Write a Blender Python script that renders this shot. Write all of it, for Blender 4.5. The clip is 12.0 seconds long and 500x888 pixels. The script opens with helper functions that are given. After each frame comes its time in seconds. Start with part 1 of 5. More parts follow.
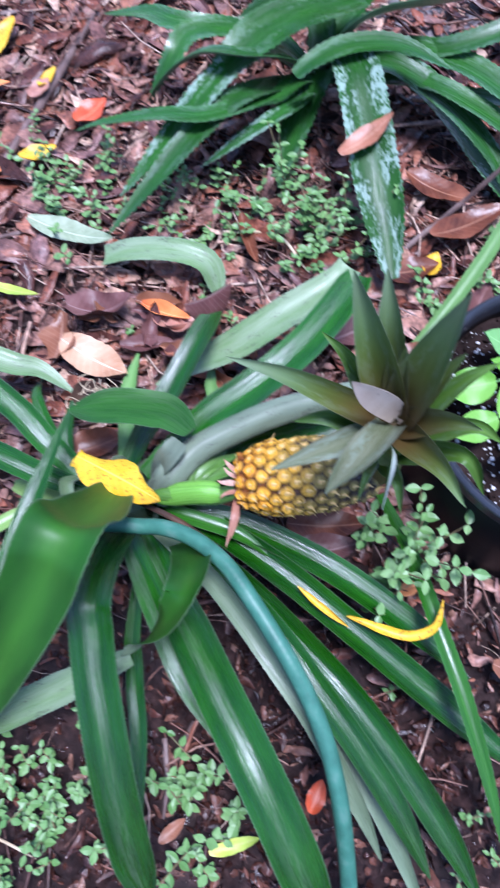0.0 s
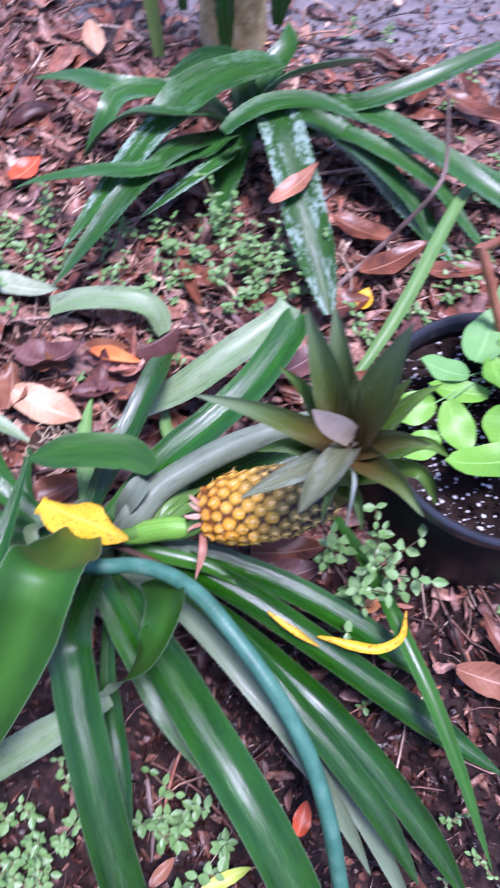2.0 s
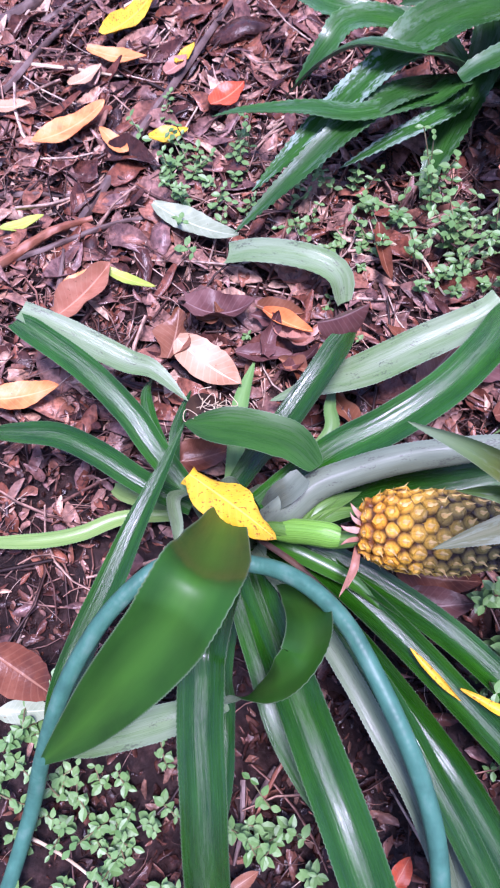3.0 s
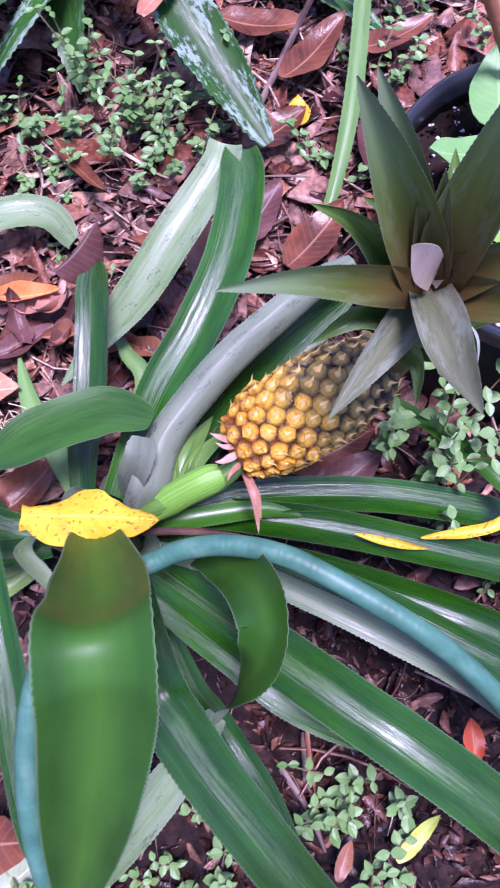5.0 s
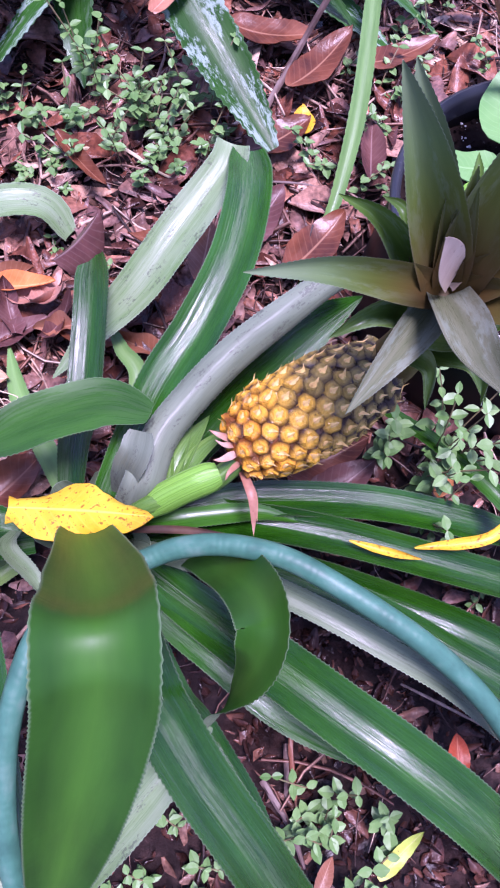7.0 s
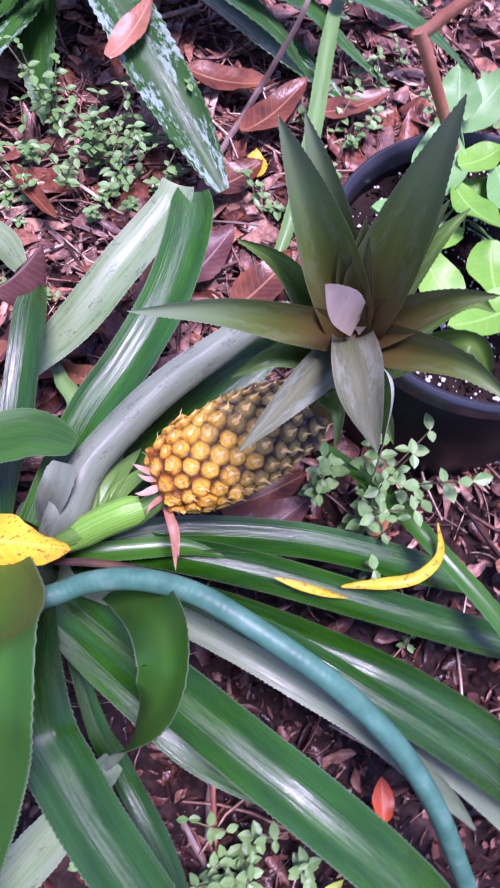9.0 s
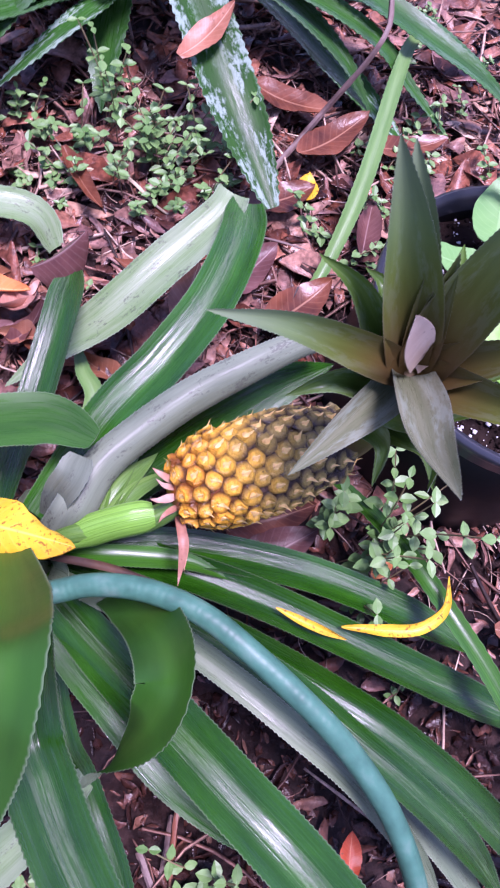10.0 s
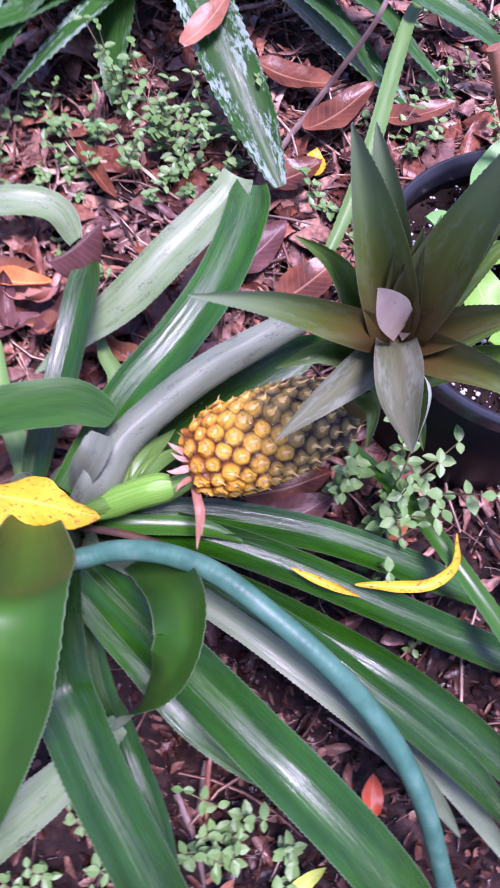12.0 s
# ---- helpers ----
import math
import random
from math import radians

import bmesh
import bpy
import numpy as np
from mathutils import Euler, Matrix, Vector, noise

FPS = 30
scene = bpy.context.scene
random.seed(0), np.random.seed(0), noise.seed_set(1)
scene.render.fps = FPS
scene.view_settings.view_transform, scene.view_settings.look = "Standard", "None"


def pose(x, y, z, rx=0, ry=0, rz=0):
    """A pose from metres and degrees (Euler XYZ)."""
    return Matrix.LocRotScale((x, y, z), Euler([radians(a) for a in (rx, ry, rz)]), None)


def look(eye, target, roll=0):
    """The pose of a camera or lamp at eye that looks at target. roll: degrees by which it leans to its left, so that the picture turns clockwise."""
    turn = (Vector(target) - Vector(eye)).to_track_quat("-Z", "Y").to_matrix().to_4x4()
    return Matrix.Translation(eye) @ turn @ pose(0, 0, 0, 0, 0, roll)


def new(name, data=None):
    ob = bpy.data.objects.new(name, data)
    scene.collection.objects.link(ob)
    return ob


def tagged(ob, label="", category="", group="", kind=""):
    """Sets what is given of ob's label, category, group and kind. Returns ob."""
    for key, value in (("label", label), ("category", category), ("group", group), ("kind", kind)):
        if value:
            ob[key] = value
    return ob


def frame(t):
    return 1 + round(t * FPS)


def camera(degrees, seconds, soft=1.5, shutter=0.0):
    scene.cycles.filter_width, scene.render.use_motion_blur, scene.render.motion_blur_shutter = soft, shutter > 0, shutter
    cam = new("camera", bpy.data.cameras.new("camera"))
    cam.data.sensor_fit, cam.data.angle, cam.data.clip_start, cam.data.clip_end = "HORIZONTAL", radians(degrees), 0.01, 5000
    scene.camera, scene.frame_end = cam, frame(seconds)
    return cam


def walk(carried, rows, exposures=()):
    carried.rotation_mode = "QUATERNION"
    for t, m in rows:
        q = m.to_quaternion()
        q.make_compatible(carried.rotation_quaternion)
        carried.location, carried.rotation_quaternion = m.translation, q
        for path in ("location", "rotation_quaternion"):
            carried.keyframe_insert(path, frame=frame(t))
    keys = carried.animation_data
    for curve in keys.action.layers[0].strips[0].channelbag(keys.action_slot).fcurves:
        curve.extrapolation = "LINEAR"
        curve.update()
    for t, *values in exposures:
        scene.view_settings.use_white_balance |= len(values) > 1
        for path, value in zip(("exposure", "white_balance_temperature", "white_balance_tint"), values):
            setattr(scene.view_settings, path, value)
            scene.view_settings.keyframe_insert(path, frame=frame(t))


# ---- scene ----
cam = camera(42.4, 12.0, soft=2.0, shutter=0.6)
PATH = [
    (0, (0.366, 0.484, 0.919), (0.143, 1.209, -0.932), -4.3),
    (0.1, (0.37, 0.484, 0.914), (0.166, 1.205, -0.94), -3.3),
    (0.5, (0.337, 0.468, 0.921), (0.06, 1.179, -0.928), -7.1),
    (1, (0.363, 0.464, 0.922), (0.224, 1.215, -0.926), -1.2),
    (1.5, (0.372, 0.463, 0.963), (0.351, 1.369, -0.82), 2.7),
    (2, (0.345, 0.459, 0.947), (0.287, 1.326, -0.854), 3.6),
    (2.5, (0.278, 0.493, 0.913), (0.032, 1.211, -0.938), -2.9),
    (2.8, (0.262, 0.521, 0.895), (-0.059, 1.184, -0.965), -7.2),
    (3, (0.256, 0.536, 0.891), (-0.099, 1.157, -0.977), -8.8),
    (3.5, (0.29, 0.557, 0.854), (0.173, 1.127, -1.059), -5.7),
    (3.7, (0.293, 0.563, 0.838), (0.237, 1.072, -1.096), -10.7),
    (5.3, (0.242, 0.566, 0.756), (0.454, 1.103, -1.159), 6.9),
    (5.5, (0.237, 0.567, 0.753), (0.498, 1.109, -1.154), 11.1),
    (6, (0.218, 0.561, 0.749), (0.452, 1.117, -1.157), 10.9),
    (6.5, (0.216, 0.56, 0.746), (0.434, 1.115, -1.164), 9.7),
    (7, (0.223, 0.56, 0.748), (0.446, 1.116, -1.16), 9.6),
    (7.5, (0.243, 0.556, 0.754), (0.43, 1.098, -1.162), 6.0),
    (7.7, (0.262, 0.56, 0.758), (0.467, 1.11, -1.155), 6.1),
    (9.3, (0.277, 0.549, 0.754), (0.592, 1.229, -1.101), 16.8),
    (9.5, (0.262, 0.549, 0.748), (0.597, 1.253, -1.094), 19.7),
    (10, (0.238, 0.562, 0.731), (0.595, 1.253, -1.111), 25.2),
    (10.5, (0.226, 0.557, 0.726), (0.608, 1.221, -1.122), 29.0),
    (11, (0.23, 0.553, 0.726), (0.591, 1.205, -1.13), 28.7),
    (11.5, (0.243, 0.542, 0.736), (0.593, 1.171, -1.13), 27.7),
    (12, (0.265, 0.542, 0.769), (0.483, 1.176, -1.115), 14.7),
]
walk(cam, [(t, look(eye, target, roll)) for t, eye, target, roll in PATH], [(0, 1.26, 5180, 23), (1.5, 1.31, 5450, 34), (3.5, 1.3, 5470, 48), (6, 1.32, 5510, 57), (12, 1.34, 5680, 58)])

# ---- world and light: an overcast day under trees ----
world = bpy.data.worlds.new("world")
scene.world = world
world.use_nodes = True
wn = world.node_tree
sky = wn.nodes.new("ShaderNodeTexSky")
sky.sky_type, sky.sun_disc = "NISHITA", False
sky.sun_elevation, sky.sun_rotation = radians(82), radians(86)
sky.air_density, sky.dust_density = 1.0, 1.2
back = wn.nodes["Background"]
wn.links.new(sky.outputs[0], back.inputs[0])
back.inputs[1].default_value = 0.102
sun = new("sun", bpy.data.lights.new("sun", "SUN"))
sun.data.energy, sun.data.angle, sun.data.color = 2.85, radians(18), (1.0, 0.97, 0.94)
sun.matrix_world = look((0.8, 0.05, 6), (0, 0, 0))


# ---- materials ----
def material(name, rough=0.5, spec=0.5):
    m = bpy.data.materials.new(name)
    m.use_nodes = True
    nt = m.node_tree
    b = nt.nodes["Principled BSDF"]
    b.inputs["Roughness"].default_value = rough
    b.inputs["Specular IOR Level"].default_value = spec
    return m, nt, b


def node(nt, kind, **inputs):
    n = nt.nodes.new(kind)
    for key, value in inputs.items():
        n.inputs[key.replace("_", " ")].default_value = value
    return n


def ramp(nt, source, *stops):
    r = nt.nodes.new("ShaderNodeValToRGB")
    e = r.color_ramp.elements
    while len(e) < len(stops):
        e.new(0.5)
    for k, (at, colour) in enumerate(stops):
        e[k].position, e[k].color = at, (*colour, 1)
    nt.links.new(source, r.inputs[0])
    return r.outputs[0]


def mix(nt, fac, a, b, how="MIX"):
    n = nt.nodes.new("ShaderNodeMix")
    n.data_type, n.blend_type = "RGBA", how
    for sock, value in ((n.inputs[0], fac), (n.inputs[6], a), (n.inputs[7], b)):
        if isinstance(value, (int, float)):
            sock.default_value = value
        elif isinstance(value, tuple):
            sock.default_value = (*value, 1)
        else:
            nt.links.new(value, sock)
    return n.outputs[2]


def scaled(nt, source, x, y, z):
    m = nt.nodes.new("ShaderNodeMapping")
    m.inputs["Scale"].default_value = (x, y, z)
    nt.links.new(source, m.inputs[0])
    return m.outputs[0]


def noisy(nt, source, scale, detail=4.0, rough=0.55):
    n = node(nt, "ShaderNodeTexNoise", Scale=scale, Detail=detail, Roughness=rough)
    nt.links.new(source, n.inputs["Vector"])
    return n.outputs["Fac"]


def bump(nt, b, height, strength, distance):
    n = node(nt, "ShaderNodeBump", Strength=strength, Distance=distance)
    nt.links.new(height, n.inputs["Height"])
    nt.links.new(n.outputs[0], b.inputs["Normal"])


def blade_material(name, dark, light, rough, streak=0.5, pale=(0.3, 0.36, 0.25), spots=0.0, ribs=0.12, specks=0.0, drawn=0.6, film=0.0, spec=0.4, uneven=1.0, mid_green=0.0):
    """A strap leaf: lengthwise fibres, patches of lighter green, a pale toothed margin, wet gloss. UV: across, along in metres."""
    m, nt, b = material(name, rough, spec)
    uv = nt.nodes.new("ShaderNodeUVMap").outputs[0]
    obj = nt.nodes.new("ShaderNodeObjectInfo").outputs["Random"]
    fibre = noisy(nt, scaled(nt, uv, 22, 2.0, 1), 1.0, 3)
    patch = noisy(nt, scaled(nt, uv, 1.2, 9.0, 1), 1.0, 4)
    base = ramp(nt, patch, (0.3, dark), (0.72, light))
    darker = mix(nt, streak, base, ramp(nt, fibre, (0.35, tuple(c * 0.55 for c in dark)), (0.7, tuple(c * 1.35 for c in light))))
    sep = nt.nodes.new("ShaderNodeSeparateXYZ")
    nt.links.new(uv, sep.inputs[0])
    side = nt.nodes.new("ShaderNodeMath")
    side.operation = "ABSOLUTE"
    nt.links.new(sep.outputs[0], side.inputs[0])
    if mid_green:
        # a lighter green along the middle
        darker = mix(nt, ramp(nt, side.outputs[0], (0.0, (mid_green,) * 3), (0.75, (0, 0, 0))), darker, (0.05, 0.17, 0.008))
    colour = mix(nt, ramp(nt, side.outputs[0], (0.955, (0, 0, 0)), (1.0, (0.3, 0.3, 0.3))), darker, pale)
    vary = node(nt, "ShaderNodeHueSaturation")
    mr = node(nt, "ShaderNodeMapRange", To_Min=0.8, To_Max=1.2)
    nt.links.new(obj, mr.inputs[0])
    nt.links.new(mr.outputs[0], vary.inputs["Value"])
    nt.links.new(colour, vary.inputs["Color"])
    out = vary.outputs[0]
    if spots:
        scale = noisy(nt, scaled(nt, uv, 7, 75, 1), 1.0, 5, 0.7)
        where = noisy(nt, scaled(nt, uv, 1.5, 10, 1), 1.0, 2)
        both = nt.nodes.new("ShaderNodeMath")
        both.operation = "MULTIPLY"
        nt.links.new(scale, both.inputs[0])
        nt.links.new(where, both.inputs[1])
        fleck = mix(nt, 1.0, ramp(nt, both.outputs[0], (0.24, (0, 0, 0)), (0.31, (spots,) * 3)), ramp(nt, side.outputs[0], (0.15, (0.1,) * 3), (0.45, (1, 1, 1))), "MULTIPLY")
        out = mix(nt, fleck, out, (0.36, 0.47, 0.4))
    if specks:
        sooty = noisy(nt, scaled(nt, uv, 9, 260, 1), 1.0, 4, 0.7)
        where = noisy(nt, scaled(nt, uv, 1.3, 22, 1), 1.0, 2)
        both = nt.nodes.new("ShaderNodeMath")
        both.operation = "MULTIPLY"
        nt.links.new(sooty, both.inputs[0])
        nt.links.new(where, both.inputs[1])
        out = mix(nt, ramp(nt, both.outputs[0], (0.3, (0, 0, 0)), (0.345, (specks,) * 3)), out, (0.05, 0.05, 0.04))
    nt.links.new(out, b.inputs["Base Color"])
    # lengthwise fibres, coarse and fine
    coarse, fine = noisy(nt, scaled(nt, uv, 4.5, 0.9, 1), 1.0, 3, 0.6), noisy(nt, scaled(nt, uv, 16, 1.6, 1), 1.0, 3, 0.7)
    bump(nt, b, mix(nt, 0.4, coarse, fine), ribs, 0.004)
    # fibres draw the gloss out along the blade
    grain = nt.nodes.new("ShaderNodeTangent")
    grain.direction_type, grain.uv_map = "UV_MAP", "UVMap"
    nt.links.new(grain.outputs[0], b.inputs["Tangent"])
    b.inputs["Anisotropic"].default_value, b.inputs["Anisotropic Rotation"].default_value = drawn, 0.25
    wet = noisy(nt, scaled(nt, uv, 6, 11, 1), 1.0, 6, 0.75)
    nt.links.new(ramp(nt, wet, (0.44, (rough * (1 - 0.25 * uneven),) * 3), (0.58, (min(1, rough * (1 + 0.45 * uneven)),) * 3)), b.inputs["Roughness"])
    if film:
        # water lies in broken runs along the blade
        runs = noisy(nt, scaled(nt, uv, 12, 6, 1), 1.0, 6, 0.75)
        nt.links.new(ramp(nt, runs, (0.52, (0, 0, 0)), (0.58, (film,) * 3)), b.inputs["Coat Weight"])
        b.inputs["Coat Roughness"].default_value = 0.08
        nt.links.new(b.inputs["Normal"].links[0].from_socket, b.inputs["Coat Normal"])
    return m


LEAF = blade_material("leaf_green", (0.0035, 0.036, 0.001), (0.017, 0.098, 0.003), 0.265, 0.03, ribs=0.24, film=0.55, drawn=1.0, spec=0.52, uneven=1.0)
LEAF_SATIN = blade_material("leaf_satin_green", (0.012, 0.062, 0.003), (0.035, 0.135, 0.010), 0.3, 0.03, ribs=0.05, film=0.2)
LEAF_ARCH = blade_material("leaf_arching_green", (0.007, 0.045, 0.002), (0.016, 0.082, 0.004), 0.5, 0.0, ribs=0.02, drawn=0.2, spec=0.36, uneven=0.1, mid_green=0.36)
LEAF_ARCH_PLAIN = blade_material("leaf_curling_green", (0.007, 0.045, 0.002), (0.016, 0.082, 0.004), 0.4, 0.0, ribs=0.04, drawn=0.4, spec=0.4, uneven=0.1, mid_green=0.2)
SHEATH_GREEN = blade_material("sheath_bright_green", (0.09, 0.27, 0.02), (0.2, 0.42, 0.06), 0.24, 0.75, ribs=0.3)
LEAF_LIGHT = blade_material("leaf_light_green", (0.08, 0.19, 0.04), (0.17, 0.31, 0.09), 0.4, 0.12)
LEAF_YELLOW = blade_material("leaf_yellow_green", (0.10, 0.2, 0.04), (0.21, 0.31, 0.085), 0.36, 0.3)
LEAF_BACK = blade_material("leaf_underside", (0.085, 0.128, 0.066), (0.165, 0.215, 0.125), 0.36, 0.1, (0.4, 0.45, 0.38), ribs=0.15, specks=0.35)
LEAF_MEALY = blade_material("leaf_mealy_underside", (0.095, 0.125, 0.078), (0.2, 0.245, 0.165), 0.5, 0.1, (0.4, 0.45, 0.38), ribs=0.1, specks=0.6)
LEAF_BACK_GREEN = blade_material("leaf_underside_green", (0.08, 0.165, 0.04), (0.21, 0.265, 0.165), 0.36, 0.2, (0.4, 0.45, 0.38), ribs=0.2, specks=0.6)
LEAF_FAR = blade_material("leaf_bromeliad", (0.01, 0.052, 0.007), (0.026, 0.105, 0.012), 0.34, 0.05, (0.16, 0.32, 0.14), 0.12, ribs=0.08, drawn=0.15, film=0.15, spec=0.3)
LEAF_SCALY = blade_material("leaf_scaly", (0.01, 0.052, 0.007), (0.026, 0.105, 0.013), 0.34, 0.05, (0.16, 0.32, 0.14), 0.6, ribs=0.08, drawn=0.15, film=0.1, spec=0.14)
CROWN = blade_material("crown_leaf", (0.032, 0.085, 0.008), (0.09, 0.165, 0.022), 0.38, 0.03, (0.4, 0.42, 0.36), 0.14, ribs=0.03, drawn=0.3, film=0.12, spec=0.2, uneven=0.4)
CROWN_BACK = blade_material("crown_leaf_underside", (0.2, 0.25, 0.2), (0.36, 0.4, 0.36), 0.5, 0.35)


def crown_reddened(source, name):
    """Crown leaf, olive to reddish brown towards its base."""
    m = source.copy()
    m.name = name
    nt = m.node_tree
    b = nt.nodes["Principled BSDF"]
    uv = nt.nodes.new("ShaderNodeUVMap").outputs[0]
    sep = nt.nodes.new("ShaderNodeSeparateXYZ")
    nt.links.new(uv, sep.inputs[0])
    old = b.inputs["Base Color"].links[0].from_socket
    nt.links.new(mix(nt, ramp(nt, sep.outputs[1], (0.035, (0.92,) * 3), (0.135, (0.0,) * 3)), mix(nt, ramp(nt, sep.outputs[1], (0.09, (0,) * 3), (0.17, (0.5,) * 3)), old, (0.20, 0.25, 0.17)), (0.08, 0.044, 0.014)), b.inputs["Base Color"])
    return m


CROWN_RED = crown_reddened(CROWN, "crown_leaf_reddened")
CROWN_MAUVE = blade_material("crown_leaf_silvery", (0.08, 0.105, 0.045), (0.21, 0.22, 0.14), 0.34, 0.05, (0.45, 0.46, 0.4), 0.25, ribs=0.03, drawn=0.4, film=0.3, spec=0.25)


def spotted(name, a, b_, c, rough=0.45, scale=60.0, speck=(0.12, 0.05, 0.02), relief=0.3, veins=None, share=0.69):
    """A fallen leaf or other natural skin: two-scale blotches, small specks and, with veins (a colour), middle rib and
    side veins.
    """
    m, nt, b = material(name, rough, 0.3 if veins else 0.5)
    co = nt.nodes.new("ShaderNodeTexCoord").outputs["Object"]
    base = ramp(nt, noisy(nt, co, scale * 0.35), (0.3, a), (0.52, b_), (0.75, c))
    fine = noisy(nt, co, scale * 4, 3)
    out = mix(nt, ramp(nt, fine, (share - 0.02, (0, 0, 0)), (share + 0.03, (0.8,) * 3)), base, speck)
    rise = noisy(nt, co, scale * 2.5)
    if veins:
        sep = nt.nodes.new("ShaderNodeSeparateXYZ")
        nt.links.new(nt.nodes.new("ShaderNodeUVMap").outputs[0], sep.inputs[0])
        side = nt.nodes.new("ShaderNodeMath")
        side.operation = "ABSOLUTE"
        nt.links.new(sep.outputs[0], side.inputs[0])
        slant = nt.nodes.new("ShaderNodeMath")
        slant.operation = "MULTIPLY_ADD"
        slant.inputs[1].default_value = -0.16
        nt.links.new(side.outputs[0], slant.inputs[0])
        nt.links.new(sep.outputs[1], slant.inputs[2])
        wave = nt.nodes.new("ShaderNodeMath")
        wave.operation = "PINGPONG"
        wave.inputs[1].default_value = 0.045
        nt.links.new(slant.outputs[0], wave.inputs[0])
        line = ramp(nt, wave.outputs[0], (0.0, (0.13,) * 3), (0.012, (0.0,) * 3))
        rib = ramp(nt, side.outputs[0], (0.03, (0.5,) * 3), (0.07, (0.0,) * 3))
        both = mix(nt, 1.0, line, rib, "LIGHTEN")
        out = mix(nt, both, out, veins)
        rise = mix(nt, 0.6, rise, both, "ADD")
    nt.links.new(out, b.inputs["Base Color"])
    bump(nt, b, rise, relief, 0.002)
    return m


YELLOW = spotted("yellow_leaf", (0.52, 0.27, 0.008), (0.68, 0.4, 0.014), (0.74, 0.48, 0.035), 0.38, 60, (0.16, 0.07, 0.015), veins=(0.78, 0.55, 0.13), share=0.61)
ORANGE = spotted("orange_leaf", (0.5, 0.12, 0.03), (0.75, 0.27, 0.08), (0.8, 0.4, 0.2), 0.4, veins=(0.85, 0.5, 0.25))
RED = spotted("red_leaf", (0.32, 0.035, 0.012), (0.5, 0.08, 0.025), (0.56, 0.15, 0.08), 0.35, veins=(0.75, 0.35, 0.2))
RUST = spotted("rust_leaf", (0.06, 0.018, 0.01), (0.145, 0.045, 0.021), (0.25, 0.095, 0.05), 0.3, veins=(0.42, 0.22, 0.13))
PEACH = spotted("peach_leaf", (0.36, 0.19, 0.1), (0.48, 0.28, 0.16), (0.56, 0.37, 0.23), 0.45, veins=(0.85, 0.7, 0.5))
PINK = spotted("pink_leaf", (0.28, 0.12, 0.085), (0.38, 0.18, 0.125), (0.46, 0.26, 0.19), 0.4, veins=(0.65, 0.45, 0.36))
TAWNY_PINK = spotted("tawny_pink_leaf", (0.22, 0.085, 0.04), (0.34, 0.14, 0.08), (0.42, 0.23, 0.14), 0.4, veins=(0.55, 0.36, 0.24))
MAUVE = spotted("mauve_leaf", (0.055, 0.02, 0.018), (0.115, 0.046, 0.04), (0.19, 0.095, 0.082), 0.42, veins=(0.35, 0.24, 0.22))
LEAFY = spotted("yellow_green_leaf", (0.2, 0.3, 0.04), (0.34, 0.42, 0.06), (0.5, 0.5, 0.1), 0.4, veins=(0.5, 0.5, 0.2))
PALE = spotted("pale_green_leaf_torn", (0.17, 0.22, 0.12), (0.27, 0.32, 0.2), (0.38, 0.42, 0.3), 0.4, veins=(0.6, 0.65, 0.5))
TAWNY = spotted("tawny_leaf", (0.13, 0.045, 0.02), (0.21, 0.083, 0.042), (0.29, 0.145, 0.085), 0.35, veins=(0.5, 0.32, 0.22))
STRAW = spotted("straw", (0.4, 0.3, 0.18), (0.55, 0.44, 0.28), (0.65, 0.55, 0.4), 0.6, 90)
TWIG = spotted("twig_bark", (0.06, 0.035, 0.03), (0.13, 0.08, 0.065), (0.2, 0.14, 0.12), 0.6, 90)
BRANCH = spotted("red_brown_bark", (0.16, 0.05, 0.025), (0.28, 0.1, 0.05), (0.34, 0.16, 0.1), 0.5, 70)
BARK = spotted("lichen_bark", (0.2, 0.15, 0.06), (0.44, 0.35, 0.16), (0.6, 0.52, 0.32), 0.85, 70, (0.09, 0.08, 0.045), 1.0, share=0.6)
WEED = spotted("weed_leaf", (0.06, 0.155, 0.03), (0.13, 0.245, 0.07), (0.25, 0.37, 0.15), 0.45, 50, (0.16, 0.32, 0.11))
WEED_STEM = spotted("weed_stem", (0.12, 0.12, 0.05), (0.2, 0.14, 0.07), (0.22, 0.26, 0.1), 0.5, 60)
POT_LEAF = spotted("bright_leaf", (0.065, 0.2, 0.016), (0.125, 0.3, 0.03), (0.19, 0.37, 0.07), 0.42, 26, (0.15, 0.36, 0.04), veins=(0.26, 0.5, 0.12))
POT_LEAF_PALE = spotted("pale_green_leaf", (0.085, 0.23, 0.06), (0.15, 0.32, 0.1), (0.22, 0.39, 0.15), 0.42, 26, (0.15, 0.34, 0.1), veins=(0.28, 0.48, 0.2))
PLASTIC = spotted("black_plastic", (0.004, 0.004, 0.0045), (0.007, 0.007, 0.008), (0.011, 0.011, 0.012), 0.45, 18, (0.02, 0.018, 0.016), 0.12)
POTSOIL = spotted("potting_soil", (0.008, 0.005, 0.004), (0.02, 0.012, 0.01), (0.04, 0.026, 0.022), 0.9, 60, (0.1, 0.08, 0.07), 1.0)
PERLITE = spotted("perlite", (0.6, 0.58, 0.56), (0.75, 0.73, 0.72), (0.82, 0.82, 0.82), 0.8, 90)
STEM = blade_material("peduncle_green", (0.035, 0.12, 0.01), (0.13, 0.24, 0.05), 0.28, 0.4)
RUST_SHEATH = spotted("brown_sheath", (0.015, 0.006, 0.003), (0.045, 0.018, 0.008), (0.12, 0.06, 0.028), 0.75, 70)
DRY = spotted("dry_bract", (0.24, 0.09, 0.05), (0.4, 0.2, 0.13), (0.62, 0.46, 0.37), 0.5, 70)
